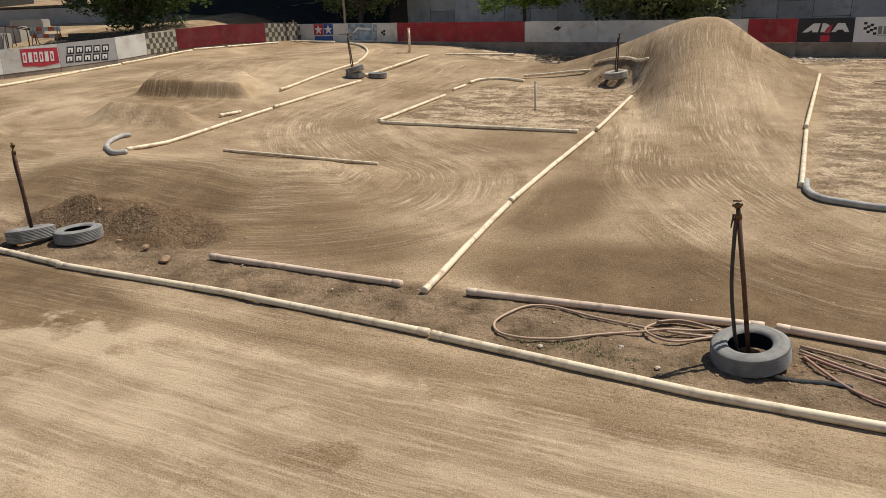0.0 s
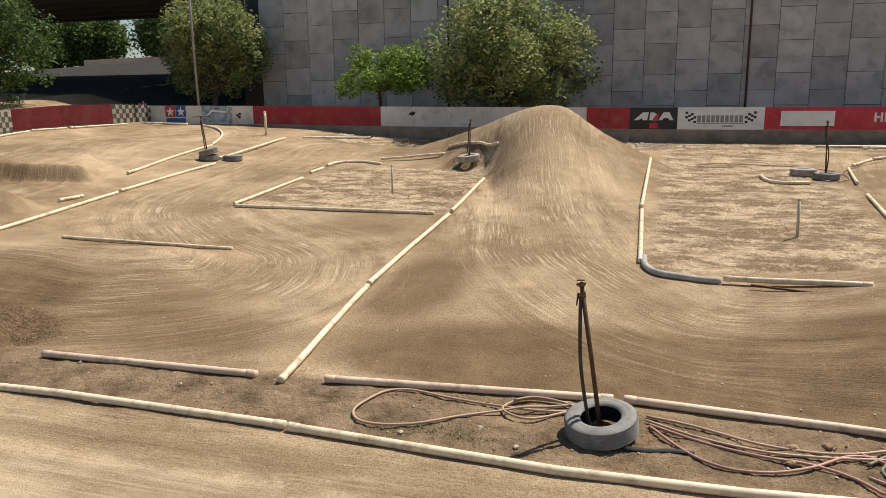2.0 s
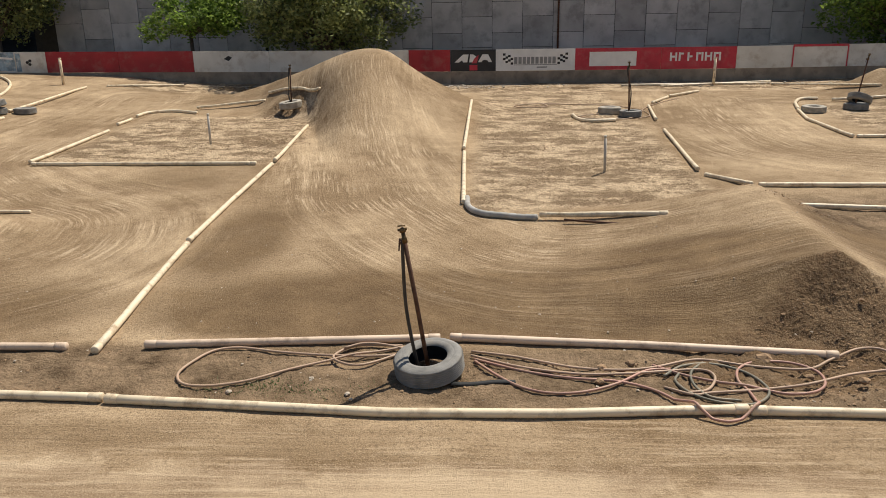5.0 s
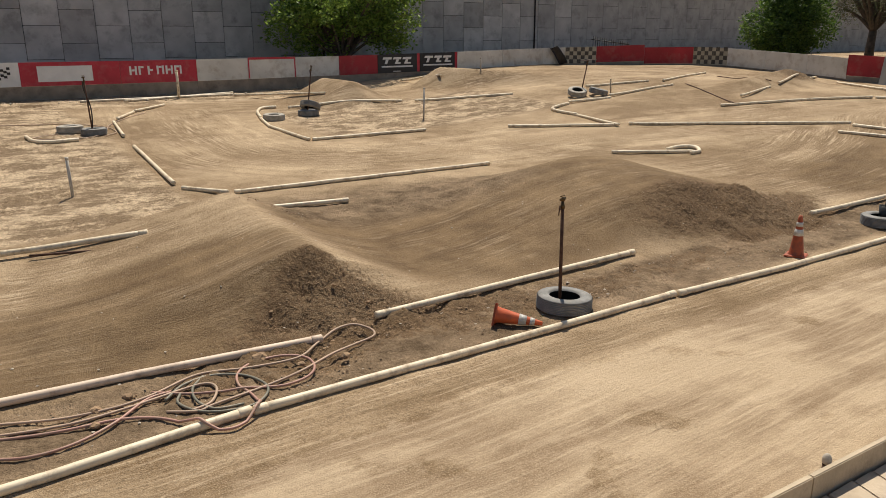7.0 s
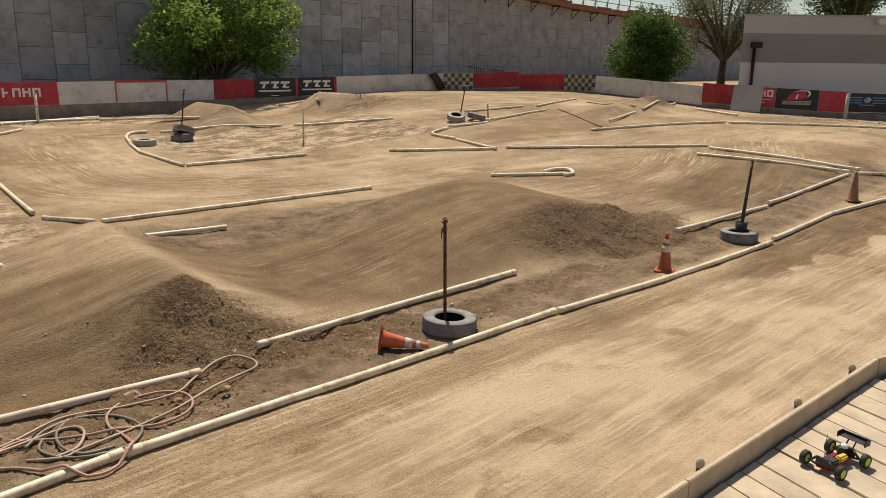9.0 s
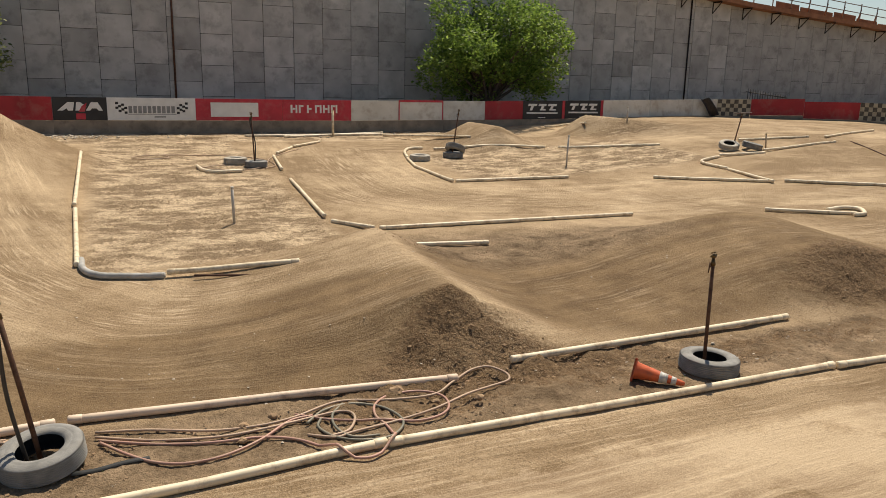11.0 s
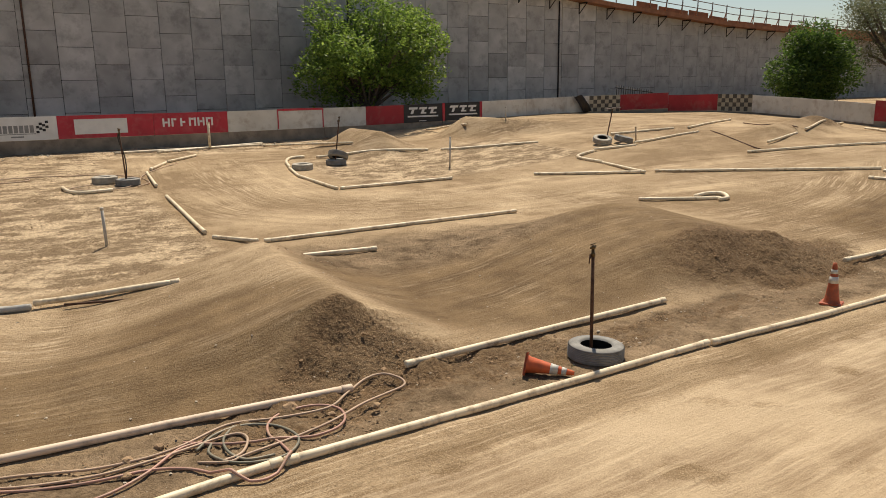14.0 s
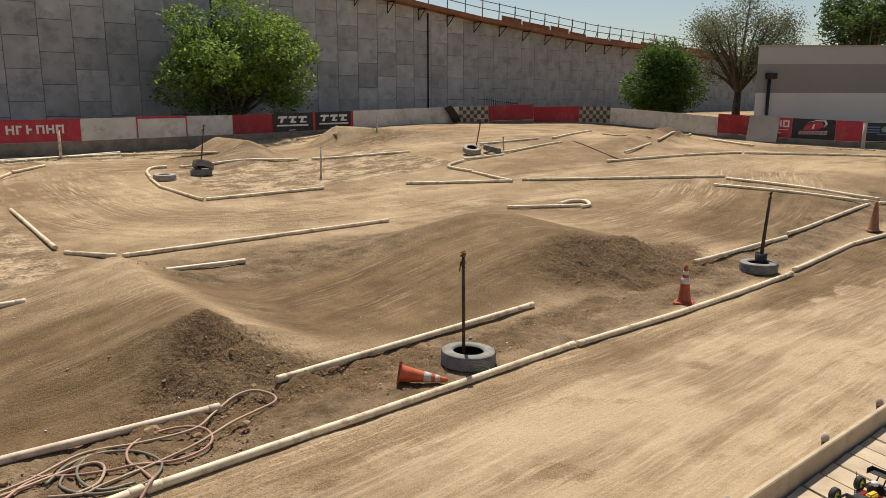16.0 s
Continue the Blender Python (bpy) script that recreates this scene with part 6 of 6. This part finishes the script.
tree(17.1, 33.2, 1.0, "round olive tree with bright green leaves", blob_crown(9.0, 0.9, 6.9, 40, 3), LEAF_BRIGHT, 34000, 0.19, 3, 0.16)
tree(-7.2, 33.2, 1.0, "broad olive tree with dusty green leaves", blob_crown(9.4, 0.8, 6.9, 42, 4), LEAF_OLIVE, 34000, 0.19, 4, 0.16)
tree(-12.9, 32.2, 1.0, "low tree with bright green leaves", blob_crown(4.9, 1.5, 4.3, 18, 5), LEAF_BRIGHT, 9000, 0.17, 5, 0.09)
tree(-22.8, 34.2, 1.0, "tall olive tree with drooping grey-green leaves", blob_crown(6.8, 1.3, 7.8, 30, 6), LEAF_OLIVE, 22000, 0.2, 6, 0.14)
tree(-33.0, 28.8, 1.7, "broad dark green tree outside the fence", blob_crown(9.6, 0.7, 7.6, 36, 7), LEAF_DARK, 26000, 0.22, 7, 0.2)
tree(37.6, 23.4, 1.3, "dense round dark green bush tree", blob_crown(6.2, 0.2, 5.3, 15, 8, 0.8, (0.3, 0.5)), LEAF_DEEP, 30000, 0.17, 8, 0.14)
tree(45.0, 22.6, 1.2, "sparse grey tree with thin leaves", blob_crown(8.6, 2.4, 8.8, 20, 9, 0.8, (0.2, 0.3)), LEAF_DRY, 26000, 0.12, 9, 0.24, 2.6, 0.35)
tree(71.2, 25.0, 1.0, "tall dark tree behind the warehouse", blob_crown(9, 5.0, 12.5, 20, 10), LEAF_DARK, 10000, 0.34, 10, 0.3, 2.0)
for k, (x, y, h, w) in enumerate(((-70, 96, 14, 13), (-80, 92, 13, 13), (-90, 98, 16, 14), (-61, 100, 12, 12), (-52, 106, 10, 11), (-100, 90, 15, 15), (-75, 108, 18, 16), (-44, 112, 9, 10), (-57, 92, 13, 12), (-49, 96, 12, 11), (-66, 90, 13, 12), (-84, 86, 12, 12), (-114, 84, 16, 16))):
    tree(x, y, 7.0, "tall dark tree beyond the overpass", blob_crown(w * 0.9, -0.8, h * 0.66, 20, 20 + k), LEAF_DARK, 11000, 0.6, 20 + k, 0.35, 4.0)


# ---- clods, pebbles and weeds ----
def scatter(name, label, count, spot, size, mat, seed, sink=0.35):
    """Many small uneven stones in one mesh."""
    nr = np.random.RandomState(seed)
    x, y = spot(nr, count)
    n = len(x)
    s = size[0] * (size[1] / size[0]) ** (nr.rand(n) ** 3.4)
    z = ground(x, y) + s * (0.5 - sink)
    base = np.array([(1, 0, 0), (-1, 0, 0), (0, 1, 0), (0, -1, 0), (0, 0, 1), (0, 0, -1), (0.6, 0.6, 0.55), (-0.6, -0.55, 0.6)], float)
    tri = np.array([(0, 6, 4), (0, 2, 6), (2, 4, 6), (2, 1, 4), (1, 7, 4), (1, 3, 7), (3, 4, 7), (3, 0, 4), (2, 0, 5), (1, 2, 5), (3, 1, 5), (0, 3, 5)])
    a = nr.uniform(0, 6.28, n)
    v = base[None] * nr.uniform(0.55, 1.1, (n, 8, 1)) * s[:, None, None] * 0.5
    v[:, :, 2] *= nr.uniform(0.4, 0.75, (n, 1))
    ca, sa = np.cos(a)[:, None], np.sin(a)[:, None]
    v = np.stack([v[..., 0] * ca - v[..., 1] * sa + x[:, None], v[..., 0] * sa + v[..., 1] * ca + y[:, None], v[..., 2] + z[:, None]], -1)
    f = (tri[None] + 8 * np.arange(n)[:, None, None]).reshape(-1, 3)
    me = bpy.data.meshes.new(name)
    me.from_pydata(v.reshape(-1, 3).tolist(), [], f.tolist())
    me.materials.append(mat)
    return tagged(new(name, me), label, "stones", kind="stuff")


def by_mask(mask, x0, x1, y0, y1, power=1.0):
    def spot(nr, count):
        xs, ys = nr.uniform(x0, x1, count * 12), nr.uniform(y0, y1, count * 12)
        keep = nr.rand(count * 12) < mask(xs, ys) ** power
        return xs[keep][:count], ys[keep][:count]
    return spot


scatter("earth_clods", "loose dark clods of dumped earth", 30000, by_mask(loose_mask, -12, 15, 5.9, 9.8, 1.3), (0.008, 0.034), STONE, 1)
scatter("large_clods", "fist-sized brown clods on dumped earth", 300, by_mask(loose_mask, -12, 15, 5.9, 9.4, 1.6), (0.035, 0.085), STONE, 21)
scatter("far_clods", "loose dark clods beside the big jump", 900, by_mask(loose_mask, -10, 4, 17, 30, 1.2), (0.025, 0.09), STONE, 2)
scatter("strip_gravel", "gravel and crumbs of earth in the strip", 6000, by_mask(lambda x, y: strip_mask(x, y) * np.clip(0.12 + 0.9 * (np.sin(1.7 * x + 2.2 * np.sin(2.3 * y)) + np.sin(3.1 * y + 0.8 * x) > 0.7), 0, 1), -12, 15, 5.9, 12, 1.0), (0.008, 0.05), STONE, 3)
scatter("pale_pebbles", "small pale pebbles strewn on the dirt", 520, by_mask(strip_mask, -11, 14, 5.95, 7.2, 1.0), (0.012, 0.05), PALE_STONE, 4)
scatter("lane_pebbles", "small stones strewn over the lanes", 1800, lambda nr, c: (nr.uniform(-14, 16, c), 7.2 + 9 * nr.rand(c) ** 1.5), (0.01, 0.04), PALE_STONE, 5)
scatter("infield_pebbles", "stones on the dry infield", 4200, by_mask(lambda x, y: dry_mask(x, y) * (np.sin(x * 1.3 + 2.0 * np.sin(y * 0.9)) + np.sin(y * 2.1 + x * 0.6) > 0.2), -12, 18, 12, 30, 1.0), (0.014, 0.055), STONE, 6)

scatter("fence_rubble", "broken stones and rubble at the foot of the fence", 420, lambda nr, c: (np.concatenate([nr.normal(-1.2, 0.6, c // 2), nr.uniform(-10, 14, c - c // 2)]), nr.normal(29.2, 0.3, c)), (0.05, 0.2), PALE_STONE, 8)


scatter("side_rubble", "pale crumbs of earth and stone below the side fence", 260, lambda nr, c: ((lambda t: (30.6 + 2.0 * t + nr.normal(0, 0.25, c), 13.4 - 4.6 * t + nr.normal(0, 0.2, c)))(nr.rand(c))), (0.04, 0.16), PALE_STONE, 22)


def weeds():
    nr = np.random.RandomState(9)
    verts, faces = [], []
    for cx, cy, n, r in ((-2.15, 6.18, 240, 0.2), (-1.75, 6.1, 120, 0.28), (-2.6, 6.1, 50, 0.2), (-0.6, 6.35, 60, 0.2), (6.0, 6.3, 70, 0.2), (13.3, 5.95, 60, 0.2)):
        for _ in range(n):
            x, y = cx + nr.normal() * r, cy + nr.normal() * r * 0.4
            z = float(ground(x, y))
            d = nr.normal(size=2) * 0.02
            h = nr.uniform(0.01, 0.032)
            w = nr.normal(size=2) * 0.004
            k = len(verts)
            verts += [(x - w[0], y - w[1], z), (x + w[0], y + w[1], z), (x + d[0], y + d[1], z + h)]
            faces.append((k, k + 1, k + 2))
    me = bpy.data.meshes.new("weeds")
    me.from_pydata(verts, [], faces)
    me.materials.append(GRASS)
    tagged(new("weeds", me), "thin patches of small green weeds", "weeds", kind="stuff")


weeds()
